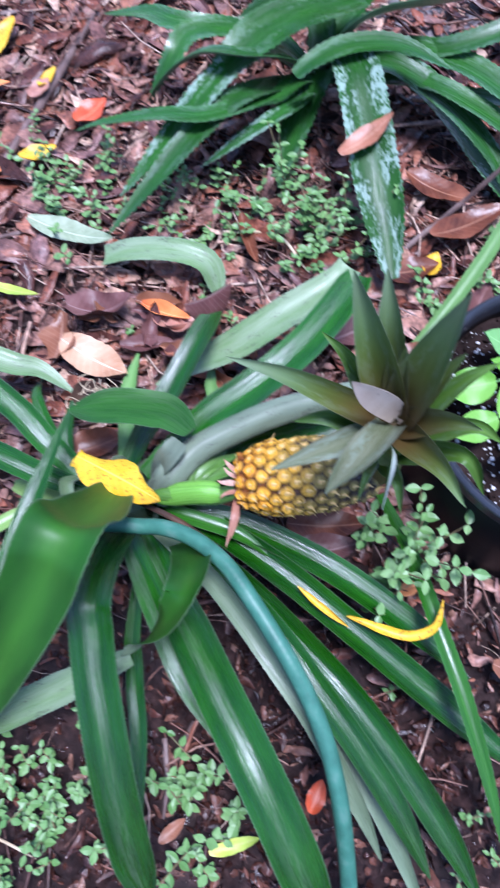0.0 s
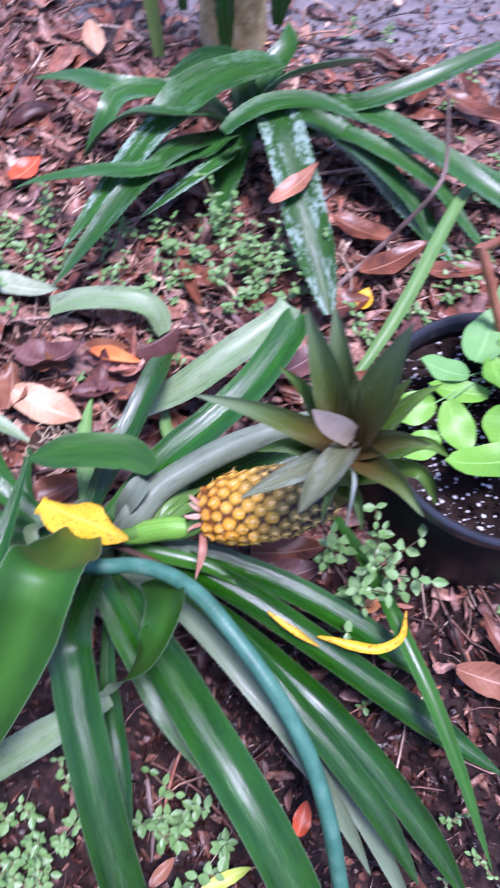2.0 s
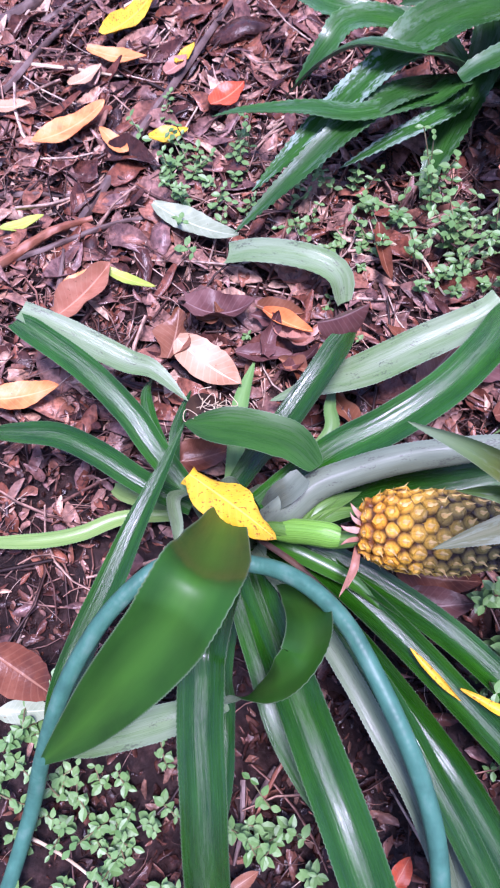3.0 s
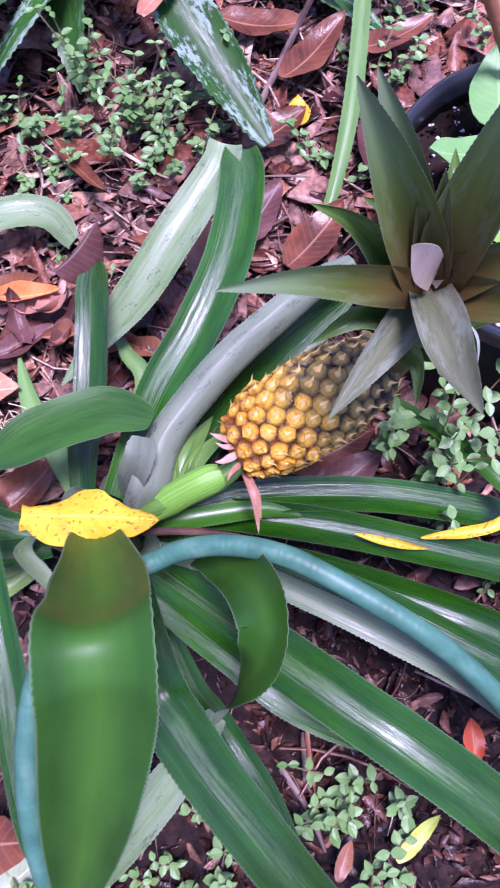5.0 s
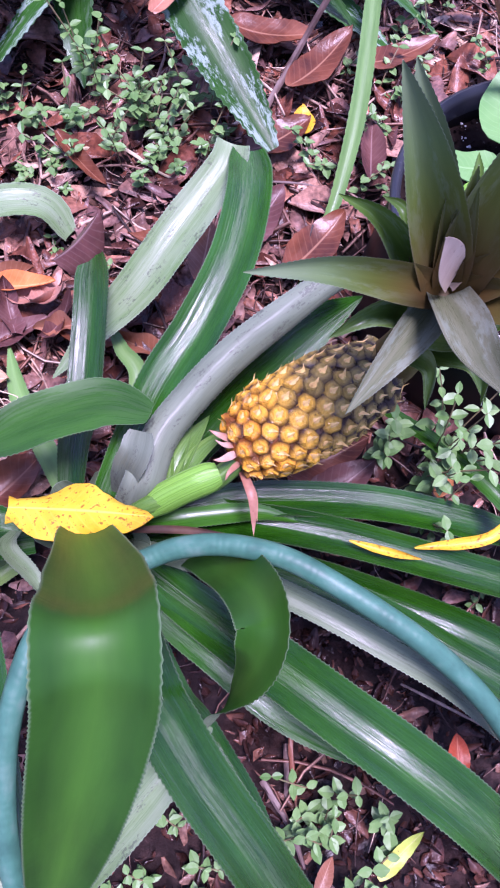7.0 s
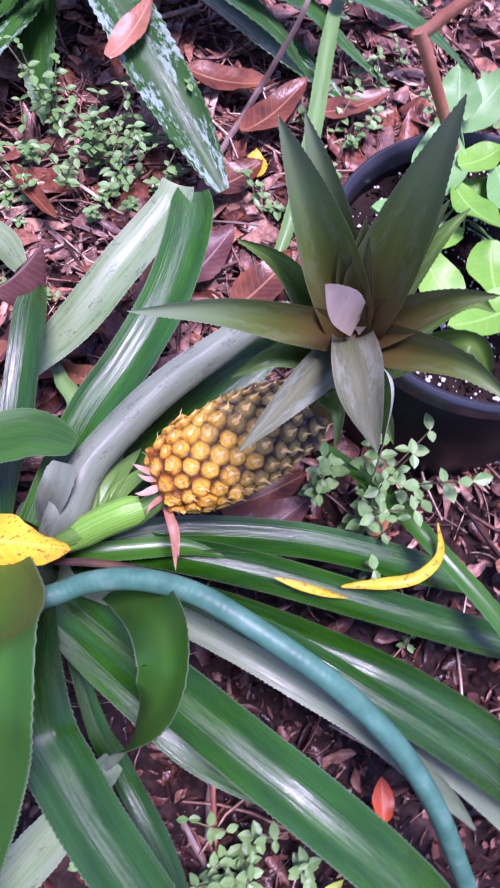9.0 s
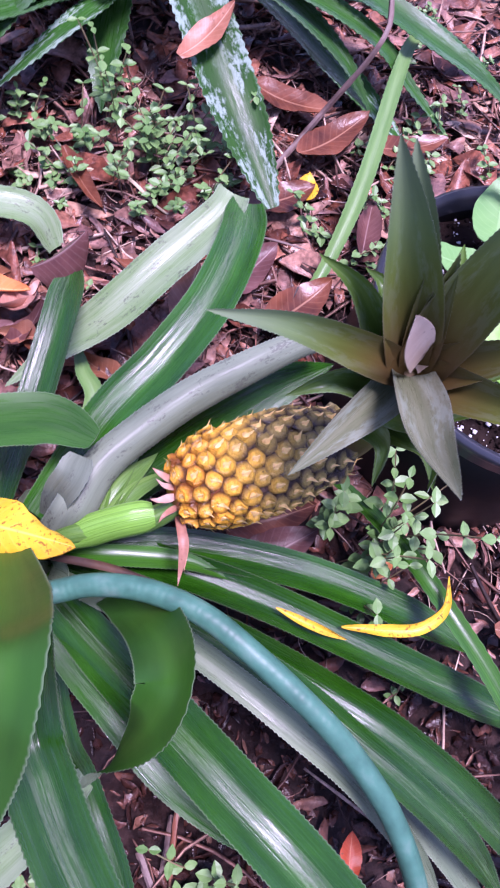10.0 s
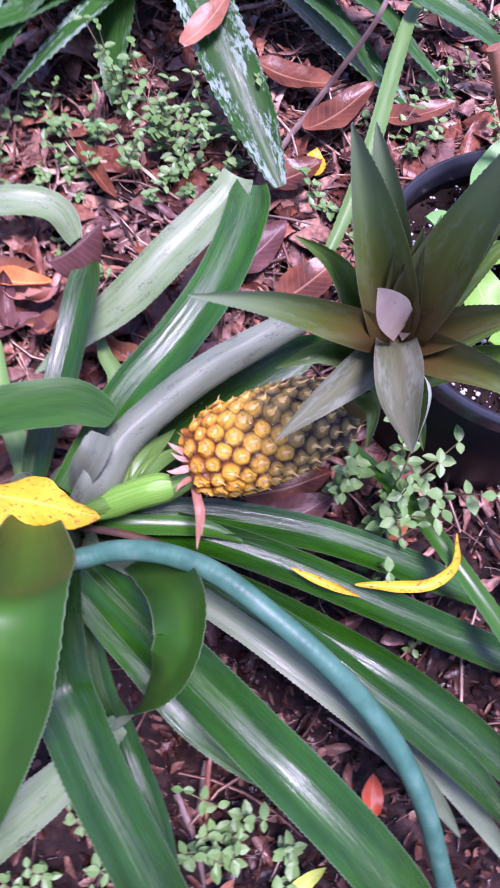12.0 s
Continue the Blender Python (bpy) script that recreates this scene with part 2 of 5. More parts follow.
PINKISH = spotted("pale_inner_leaf", (0.4, 0.28, 0.21), (0.56, 0.45, 0.36), (0.66, 0.57, 0.48), 0.4, 40)


POTSOIL.node_tree.nodes["Principled BSDF"].inputs["Specular IOR Level"].default_value = 0.1
# the pot's black plastic, with sky light on the rim painted in as bluish grey
RIM_LIT_PLASTIC = spotted("rim_lit_plastic", (0.02, 0.022, 0.028), (0.032, 0.036, 0.046), (0.05, 0.055, 0.068), 0.35, 18, (0.09, 0.09, 0.09), 0.12)
RIM_LIT_PLASTIC.node_tree.nodes["Principled BSDF"].inputs["Roughness"].default_value = 0.3
PLASTIC.node_tree.nodes["Principled BSDF"].inputs["Specular IOR Level"].default_value = 0.22


def hose_material():
    m, nt, b = material("teal_hose", 0.5)
    uv = nt.nodes.new("ShaderNodeUVMap").outputs[0]
    dirt = noisy(nt, scaled(nt, uv, 3, 30, 1), 1.0, 5)
    nt.links.new(ramp(nt, dirt, (0.3, (0.025, 0.098, 0.064)), (0.55, (0.046, 0.16, 0.104)), (0.78, (0.12, 0.22, 0.165))), b.inputs["Base Color"])
    rings = node(nt, "ShaderNodeTexWave", Scale=45.0, Distortion=6.0)
    rings.bands_direction = "Y"
    nt.links.new(scaled(nt, uv, 0.05, 1.0, 1), rings.inputs["Vector"])
    bump(nt, b, rings.outputs["Fac"], 0.13, 0.001)
    return m


HOSE = hose_material()


def island_material(name, stops, rough, relief=0.3):
    """Litter: each piece its own colour, mottled."""
    m, nt, b = material(name, rough, 0.38)
    geo = nt.nodes.new("ShaderNodeNewGeometry")
    base = ramp(nt, geo.outputs["Random Per Island"], *stops)
    mott = noisy(nt, geo.outputs["Position"], 130, 4)
    out = mix(nt, 0.85, base, ramp(nt, mott, (0.3, (0.35, 0.32, 0.32)), (0.7, (1.35, 1.3, 1.25))), "MULTIPLY")
    out = mix(nt, 0.7, out, ramp(nt, noisy(nt, geo.outputs["Position"], 34, 3), (0.35, (0.4, 0.36, 0.38)), (0.62, (1.3, 1.28, 1.25))), "MULTIPLY")
    nt.links.new(out, b.inputs["Base Color"])
    nt.links.new(ramp(nt, noisy(nt, geo.outputs["Position"], 25), (0.35, (rough * 0.6,) * 3), (0.7, (min(1.0, rough * 1.6),) * 3)), b.inputs["Roughness"])
    bump(nt, b, noisy(nt, geo.outputs["Position"], 260), relief, 0.002)
    return m


LITTER = island_material("leaf_litter", ((0.0, (0.035, 0.016, 0.013)), (0.16, (0.1, 0.038, 0.028)), (0.34, (0.23, 0.08, 0.046)), (0.48, (0.34, 0.155, 0.1)), (0.6, (0.14, 0.076, 0.072)), (0.74, (0.38, 0.21, 0.15)), (0.86, (0.24, 0.135, 0.122)), (0.94, (0.5, 0.3, 0.2)), (1.0, (0.62, 0.46, 0.34))), 0.26, 0.6)
SHREDS = island_material("wet_shreds", ((0.0, (0.015, 0.007, 0.006)), (0.35, (0.045, 0.018, 0.013)), (0.65, (0.09, 0.037, 0.026)), (0.88, (0.17, 0.075, 0.05)), (1.0, (0.3, 0.18, 0.13))), 0.2, 0.7)
DEBRIS = island_material("debris", ((0.0, (0.03, 0.018, 0.014)), (0.3, (0.1, 0.05, 0.04)), (0.6, (0.24, 0.12, 0.085)), (0.8, (0.42, 0.27, 0.2)), (1.0, (0.66, 0.54, 0.42))), 0.45)


def ground_material():
    m, nt, b = material("wet_soil", 0.6)
    pos = nt.nodes.new("ShaderNodeNewGeometry").outputs["Position"]
    soil = ramp(nt, noisy(nt, pos, 45, 6, 0.65), (0.3, (0.012, 0.007, 0.006)), (0.5, (0.038, 0.02, 0.017)), (0.72, (0.12, 0.065, 0.055)))
    sand = ramp(nt, noisy(nt, pos, 18, 6, 0.65), (0.3, (0.17, 0.145, 0.145)), (0.55, (0.31, 0.275, 0.28)), (0.75, (0.43, 0.39, 0.395)))
    # a bare sandy track runs along the far side, at an angle
    sep = nt.nodes.new("ShaderNodeSeparateXYZ")
    nt.links.new(pos, sep.inputs[0])
    across = node(nt, "ShaderNodeVectorMath")
    across.operation = "DOT_PRODUCT"
    across.inputs[1].default_value = (0.22, 1.0, 0)
    nt.links.new(pos, across.inputs[0])
    edge = nt.nodes.new("ShaderNodeMath")
    edge.operation = "ADD"
    wav = nt.nodes.new("ShaderNodeMath")
    wav.operation = "MULTIPLY"
    wav.inputs[1].default_value = 0.6
    nt.links.new(noisy(nt, pos, 3.0, 5), wav.inputs[0])
    nt.links.new(across.outputs["Value"], edge.inputs[0])
    nt.links.new(wav.outputs[0], edge.inputs[1])
    rng = node(nt, "ShaderNodeMapRange", From_Min=2.04, From_Max=2.28)
    nt.links.new(edge.outputs[0], rng.inputs[0])
    nt.links.new(mix(nt, rng.outputs[0], soil, sand), b.inputs["Base Color"])
    nt.links.new(ramp(nt, noisy(nt, pos, 12), (0.35, (0.2,) * 3), (0.65, (0.7,) * 3)), b.inputs["Roughness"])
    bump(nt, b, noisy(nt, pos, 75, 7, 0.75), 1.0, 0.016)
    return m


SOIL = ground_material()


# ---- builders ----
def thing(name, at, label, category, group="", kind=""):
    ob = new(name)
    ob.location = at
    ob.empty_display_size = 0.02
    return tagged(ob, label, category, group, kind)


def origin(ob):
    return Vector((0, 0, 0)) if ob is None else Vector(ob.location) + origin(ob.parent)


def smooth(me):
    me.polygons.foreach_set("use_smooth", [True] * len(me.polygons))


def part(name, bm, mat, parent=None, label="", flat=False):
    """Links a bmesh, given in world metres, as one mesh object under a thing or part."""
    bm.transform(Matrix.Translation(-origin(parent)))
    for e in bm.edges:
        if len(e.link_faces) == 2 and e.calc_face_angle() > 1.0:
            e.smooth = False
    me = bpy.data.meshes.new(name)
    bm.to_mesh(me)
    bm.free()
    for m in mat if isinstance(mat, (list, tuple)) else [mat]:
        me.materials.append(m)
    if not flat:
        smooth(me)
    ob = new(name, me)
    ob.parent = parent
    return tagged(ob, label)


def spline(points, n):
    """A smooth curve through the points: n places along it."""
    c = [Vector(p) for p in points]
    c = [2 * c[0] - c[1], *c, 2 * c[-1] - c[-2]]
    out = []
    for k in range(n):
        u = k / (n - 1) * (len(c) - 3)
        i = min(int(u), len(c) - 4)
        f = u - i
        a, b, d, e = c[i : i + 4]
        out.append(0.5 * (2 * b + (d - a) * f + (2 * a - 5 * b + 4 * d - e) * f * f + (3 * b - a - 3 * d + e) * f**3))
    # even steps
    far = [0.0]
    for p, q in zip(out, out[1:]):
        far.append(far[-1] + (q - p).length)
    even, j = [], 0
    for k in range(n):
        want = far[-1] * k / (n - 1)
        while j < n - 2 and far[j + 1] < want:
            j += 1
        even.append(out[j].lerp(out[j + 1], (want - far[j]) / max(1e-9, far[j + 1] - far[j])))
    return even, far[-1]


def frames_along(places, roll, first=None, face=None):
    """Side and normal at each place, carried along without spinning, then rolled by degrees (start, ..., end)."""
    n = len(places)
    tan = [(places[min(k + 1, n - 1)] - places[max(k - 1, 0)]).normalized() for k in range(n)]
    up = Vector(first or (0, 0, 1))
    nor = (up - tan[0] * up.dot(tan[0])).normalized()
    if face is not None:
        mid = n // 2
        far_side = frames_along(places, (0,), first)
        t, side, nn = far_side[mid]
        want = Vector(face) - places[mid]
        spin = math.atan2(want.dot(side), want.dot(nn))
        roll = [r + math.degrees(spin) for r in roll]
    out = []
    for k in range(n):
        if k:
            nor = tan[k - 1].rotation_difference(tan[k]) @ nor
            nor = (nor - tan[k] * nor.dot(tan[k])).normalized()
        u = k / (n - 1) * (len(roll) - 1)
        i = min(int(u), len(roll) - 2) if len(roll) > 1 else 0
        deg = roll[i] + (roll[i + 1] - roll[i]) * (u - i) if len(roll) > 1 else roll[0]
        nn = Matrix.Rotation(radians(deg), 3, tan[k]) @ nor
        out.append((tan[k], tan[k].cross(nn).normalized(), nn))
    return out


def blade(points, width, roll=(0,), cup=0.18, base=0.7, tip=0.45, end=0.02, teeth=0.0, thick=0.0028, step=0.006, first=None, wave=0.0, seed=0, face=None):
    """A strap leaf as a closed bmesh along points: cup (depth over width), base and end (their share of the width), tip (share of the
    length that tapers), teeth (height of the marginal spines). Faces of the underside take the second material."""
    rnd = random.Random(seed)
    length = sum((Vector(q) - Vector(p)).length for p, q in zip(points, points[1:]))
    n = max(10, int(length / step))
    places, length = spline(points, n)
    cols = (-1.0, -0.72, -0.4, 0.0, 0.4, 0.72, 1.0)
    bm = bmesh.new()
    uvl = bm.loops.layers.uv.new("UVMap")
    top, low = [], []
    ph = rnd.random() * 6
    for k, (p, (t, side, nor)) in enumerate(zip(places, frames_along(places, roll, first, face))):
        s = k / (n - 1)
        w = base + (1 - base) * min(1, s / 0.3) ** 0.7
        if s > 1 - tip:
            q = (s - 1 + tip) / tip
            w *= end + (1 - end) * (1 - q**1.8)
        half = 0.5 * width * w
        row_t, row_l = [], []
        for u in cols:
            x = u * half
            if abs(u) == 1 and teeth and k % 2 and k < n - 2:
                x += math.copysign(teeth * rnd.uniform(0.6, 1.2), u)
            rise = cup * width * w * (abs(u) ** 2) + wave * half * math.sin(9 * s * length / 0.1 + ph) * abs(u) ** 2 * u
            place = p + side * x + nor * rise
            if abs(u) == 1 and teeth and k % 2:
                place = place + t * teeth * 0.8
            row_t.append(bm.verts.new(place))
            row_l.append(bm.verts.new(place - nor * thick * (1.0 - 0.75 * abs(u)) * max(0.3, w)))
        top.append(row_t)
        low.append(row_l)

    def face(verts, uvs, mat):
        f = bm.faces.new(verts)
        f.material_index = mat
        for loop, c in zip(f.loops, uvs):
            loop[uvl].uv = c

    m = len(cols) - 1
    for k in range(n - 1):
        v0, v1 = k / (n - 1) * length, (k + 1) / (n - 1) * length
        for i in range(m):
            a, b = cols[i], cols[i + 1]
            face((top[k][i], top[k + 1][i], top[k + 1][i + 1], top[k][i + 1]), ((a, v0), (a, v1), (b, v1), (b, v0)), 0)
            face((low[k][i], low[k][i + 1], low[k + 1][i + 1], low[k + 1][i]), ((a, v0), (b, v0), (b, v1), (a, v1)), 1)
        for i, u in ((0, -1.0), (m, 1.0)):
            quad = (top[k][i], low[k][i], low[k + 1][i], top[k + 1][i])
            face(quad if i == 0 else quad[::-1], ((u, v0),) * 4, 0)
    for k in (0, n - 1):
        for i in range(m):
            quad = (top[k][i], top[k][i + 1], low[k][i + 1], low[k][i])
            face(quad if k == 0 else quad[::-1], ((0, 0),) * 4, 1)
    bmesh.ops.recalc_face_normals(bm, faces=bm.faces)
    return bm


def tube(points, radius, n=40, sides=10, taper=None, seed=0, rough=0.0):
    """A round stem or pipe; taper: radii shares along it."""
    rnd = random.Random(seed)
    places, length = spline(points, n)
    bm = bmesh.new()
    uvl = bm.loops.layers.uv.new("UVMap")
    rings = []
    for k, (p, (t, side, nor)) in enumerate(zip(places, frames_along(places, (0,), (0.1, 0.2, 1)))):
        r = radius
        if taper:
            u = k / (n - 1) * (len(taper) - 1)
            i = min(int(u), len(taper) - 2)
            r *= taper[i] + (taper[i + 1] - taper[i]) * (u - i)
        rings.append([bm.verts.new(p + (side * math.cos(a) + nor * math.sin(a)) * r * (1 + rough * rnd.uniform(-1, 1))) for a in (2 * math.pi * j / sides for j in range(sides))])
    for k in range(n - 1):
        for j in range(sides):
            f = bm.faces.new((rings[k][j], rings[k][(j + 1) % sides], rings[k + 1][(j + 1) % sides], rings[k + 1][j]))
            for loop, c in zip(f.loops, ((j, k), (j + 1, k), (j + 1, k + 1), (j, k + 1))):
                loop[uvl].uv = (c[0] / sides, c[1] / (n - 1) * length)
    bm.faces.new(rings[0])
    bm.faces.new(rings[-1])
    bmesh.ops.recalc_face_normals(bm, faces=bm.faces)
    return bm


def oval(length, width, fold=0.25, curl=0.3, bend=0.0, thick=0.0012, n=9, seed=0, teeth=0.0, point=1.0, notched=0.0):
    """A broad leaf along +x from its stalk, as a closed bmesh: fold lifts the halves, curl bends it along, bend sideways."""
    rnd = random.Random(seed)
    bm = bmesh.new()
    uvl = bm.loops.layers.uv.new("UVMap")
    where = {}
    rows = []
    a, b = rnd.uniform(0, 6), rnd.uniform(0, 6)
    for k in range(n + 1):
        s = k / n
        half = 0.5 * width * (math.sin(math.pi * min(1, s * 0.97 + 0.03) ** 0.85) ** (0.75 * point) + 0.02)
        if notched:
            half = max(half, 0.5 * width * 0.62 * (1 - s / 0.35)) if s < 0.35 else half
        x, z = s * length, curl * length * (s * s - s) * 1.2
        y0 = bend * length * s * s
        row = []
        for u in (-1, -0.5, 0, 0.5, 1):
            zz = z + fold * half * abs(u) ** 1.3 + 0.06 * width * math.sin(3.2 * s * math.pi + a * u + b) * abs(u)
            edge = 1 + (teeth * rnd.uniform(-1, 1) if abs(u) == 1 else 0)
            if notched:
                edge += notched * (0.8 * math.sin(9.5 * s + 2.2 * u + a) * abs(u) ** 2)
            row.append((x - notched * 0.25 * length * (abs(u) - 0.3) * max(0, 0.4 - s), y0 + u * half * edge, zz))
        rows.append([[bm.verts.new(c) for c in row], [bm.verts.new((c[0], c[1], c[2] - thick)) for c in row]])
        for side in rows[-1]:
            for v, u in zip(side, (-1, -0.5, 0, 0.5, 1)):
                where[v] = (u, s)
    for (t0, l0), (t1, l1) in zip(rows, rows[1:]):
        for i in range(4):
            bm.faces.new((t0[i], t1[i], t1[i + 1], t0[i + 1]))
            bm.faces.new((l0[i], l0[i + 1], l1[i + 1], l1[i]))
        bm.faces.new((t0[0], l0[0], l1[0], t1[0]))
        bm.faces.new((t0[4], t1[4], l1[4], l0[4]))
    bm.faces.new([*rows[0][0], *rows[0][1][::-1]])
    bm.faces.new([*rows[-1][0], *rows[-1][1][::-1]])
    for f in bm.faces:
        for loop in f.loops:
            loop[uvl].uv = where[loop.vert]
    bmesh.ops.recalc_face_normals(bm, faces=bm.faces)
    return bm


def lay(x, y):
    """The height of the ground."""
    return 0.012 * noise.noise(Vector((x * 3, y * 3, 0.3))) + 0.006 * noise.noise(Vector((x * 11, y * 11, 1.3))) + 0.005 * noise.noise(Vector((x * 31, y * 31, 2.3)))


# ---- ground ----
def make_ground():
    near = np.linspace(-1.6, 3.4, 250)
    far = np.array([3.8, 4.5, 6, 9, 15, 30, 60, 150])
    ax = np.concatenate([-far[::-1] + 1.2, near, far])
    ay = np.concatenate([-far[::-1] + 1.2, near, far])
    bm = bmesh.new()
    grid = [[bm.verts.new((x, y, lay(x, y) - 0.004)) for x in ax] for y in ay]
    for r0, r1 in zip(grid, grid[1:]):
        for i in range(len(ax) - 1):
            bm.faces.new((r0[i], r0[i + 1], r1[i + 1], r1[i]))
    return part("ground", bm, SOIL)


tagged(make_ground(), "dark wet soil with a bare sandy track", "ground", kind="structure")


def scatter(name, shapes, spots, mat, label, category, crisp=False):
    """Many small loose pieces, joined: shapes are (verts, faces); spots are (shape, 4x4 matrix)."""
    vs, fs, base = [], [], 0
    for k, m in spots:
        v, f = shapes[k]
        m = np.array(m)
        vs.append(v @ m[:3, :3].T + m[:3, 3])
        fs.append(f + base)
        base += len(v)
    me = bpy.data.meshes.new(name)
    me.from_pydata(np.concatenate(vs).tolist(), [], np.concatenate(fs).tolist())
    me.materials.append(mat)
    if not crisp:
        smooth(me)
    return tagged(new(name, me), label, category, kind="stuff")


def sheet_leaf(seed, slim):
    """One dead leaf: a curled, uneven thin lens, some torn off short, with an underside."""
    rnd = random.Random(seed)
    n = 5
    fold, curl, twist, a = rnd.uniform(-0.2, 0.8), rnd.uniform(-0.5, 0.7), rnd.uniform(-0.9, 0.9), rnd.uniform(0, 6)
    first, last = (rnd.uniform(0.15, 0.4), 1.0) if seed % 4 == 0 else ((0.0, rnd.uniform(0.6, 0.85)) if seed % 4 == 1 else (0.0, 1.0))
    top = []
    for k in range(n + 1):
        s = first + (last - first) * k / n
        half = slim * 0.5 * (math.sin(math.pi * (0.04 + 0.93 * s)) ** 0.8) * rnd.uniform(0.8, 1.15)
        for u in (-1, 0, 1):
            h = half * u * (1 + 0.2 * math.sin(5 * s + a * u))
            z = fold * half * abs(u) * rnd.uniform(0.6, 1.3) + curl * (s - 0.5) ** 2 + 0.04 * math.sin(7 * s + a)
            tw = twist * (s - 0.5)
            top.append((s - 0.5 + rnd.uniform(-0.03, 0.03), h * math.cos(tw) - z * 0.2 * math.sin(tw) + 0.08 * math.sin(3 * s + a), z + h * math.sin(tw)))
    v = np.array(top)
    v[:, 2] -= v[:, 2].min()
    low = v.copy()
    low[:, 2] -= 0.014
    f = []
    m = len(v)
    for k in range(n):
        for i in (0, 1):
            a0, b0 = k * 3 + i, (k + 1) * 3 + i
            f += [(a0, b0, b0 + 1, a0 + 1), (m + a0, m + a0 + 1, m + b0 + 1, m + b0)]
        f += [(k * 3, m + k * 3, m + k * 3 + 3, k * 3 + 3), (k * 3 + 2, k * 3 + 5, m + k * 3 + 5, m + k * 3 + 2)]
    return np.concatenate([v, low]), np.array(f)


def bare(x, y):
    """How bare of litter a place is, from 0 to 1: the sandy track, and the wet patch in front."""
    far = (y + 0.12 * x - 1.77) / 0.3
    front = 1.65 - (math.hypot((x - 0.42) / 0.6, (y - 0.33) / 0.34))
    return max(0.0, min(0.93, far), min(0.985, front))


def strewn(rnd):
    """A place under the plants: even where the litter is thick, thinning out unevenly all round."""
    while True:
        x, y = rnd.uniform(-2.2, 2.6), rnd.uniform(-1.2, 3.6)
        ragged = 0.16 * math.sin(3.1 * x + 1.7 * y) + 0.12 * math.sin(5.3 * y - 2.2 * x + 1)
        out = math.hypot((x - 0.2) / 1.28, (y - 1.2) / 1.3) + ragged
        if rnd.random() > (out - 0.85) / 0.75:
            return x, y


def litter():
    rnd = random.Random(5)
    shapes = [sheet_leaf(k, rnd.uniform(0.16, 0.45)) for k in range(60)]
    spots = []
    while len(spots) < 29000:
        x, y = strewn(rnd) if rnd.random() < 0.88 else (rnd.gauss(0.2, 1.1), rnd.gauss(1.2, 1.1))
        if rnd.random() < bare(x, y):
            continue
        pick = rnd.random() * (0.8 if y < 0.75 else 1.0)
        size = rnd.uniform(0.01, 0.03) if pick < 0.6 else (rnd.uniform(0.03, 0.06) if pick < 0.9 else rnd.uniform(0.06, 0.125))
        m = Matrix.Translation((x, y, lay(x, y) - 0.002 + rnd.uniform(0, 0.014))) @ Euler((rnd.gauss(0, 0.33 - 2 * size), rnd.gauss(0, 0.33 - 2 * size), rnd.uniform(0, 6.3))).to_matrix().to_4x4() @ Matrix.Scale(size, 4)
        spots.append((rnd.randrange(60), m))
    # rotted scraps sunk into the wet patch in front
    scraps = []
    while len(scraps) < 3200:
        x, y = rnd.gauss(0.42, 0.3), rnd.gauss(0.42, 0.2)
        size = rnd.uniform(0.008, 0.022) if rnd.random() < 0.7 else rnd.uniform(0.02, 0.04)
        scraps.append((rnd.randrange(60), Matrix.Translation((x, y, lay(x, y) - 0.003 + rnd.uniform(0, 0.006))) @ Euler((rnd.gauss(0, 0.45), rnd.gauss(0, 0.45), rnd.uniform(0, 6.3))).to_matrix().to_4x4() @ Matrix.Scale(size, 4)))
    scatter("leaf_scraps", shapes, scraps, SHREDS, "dark wet scraps of rotted leaf sunk in soil", "leaf litter")
    scatter("leaf_litter", shapes, spots, LITTER, "brown, mauve and rust dead leaves strewn over wet soil", "leaf litter")


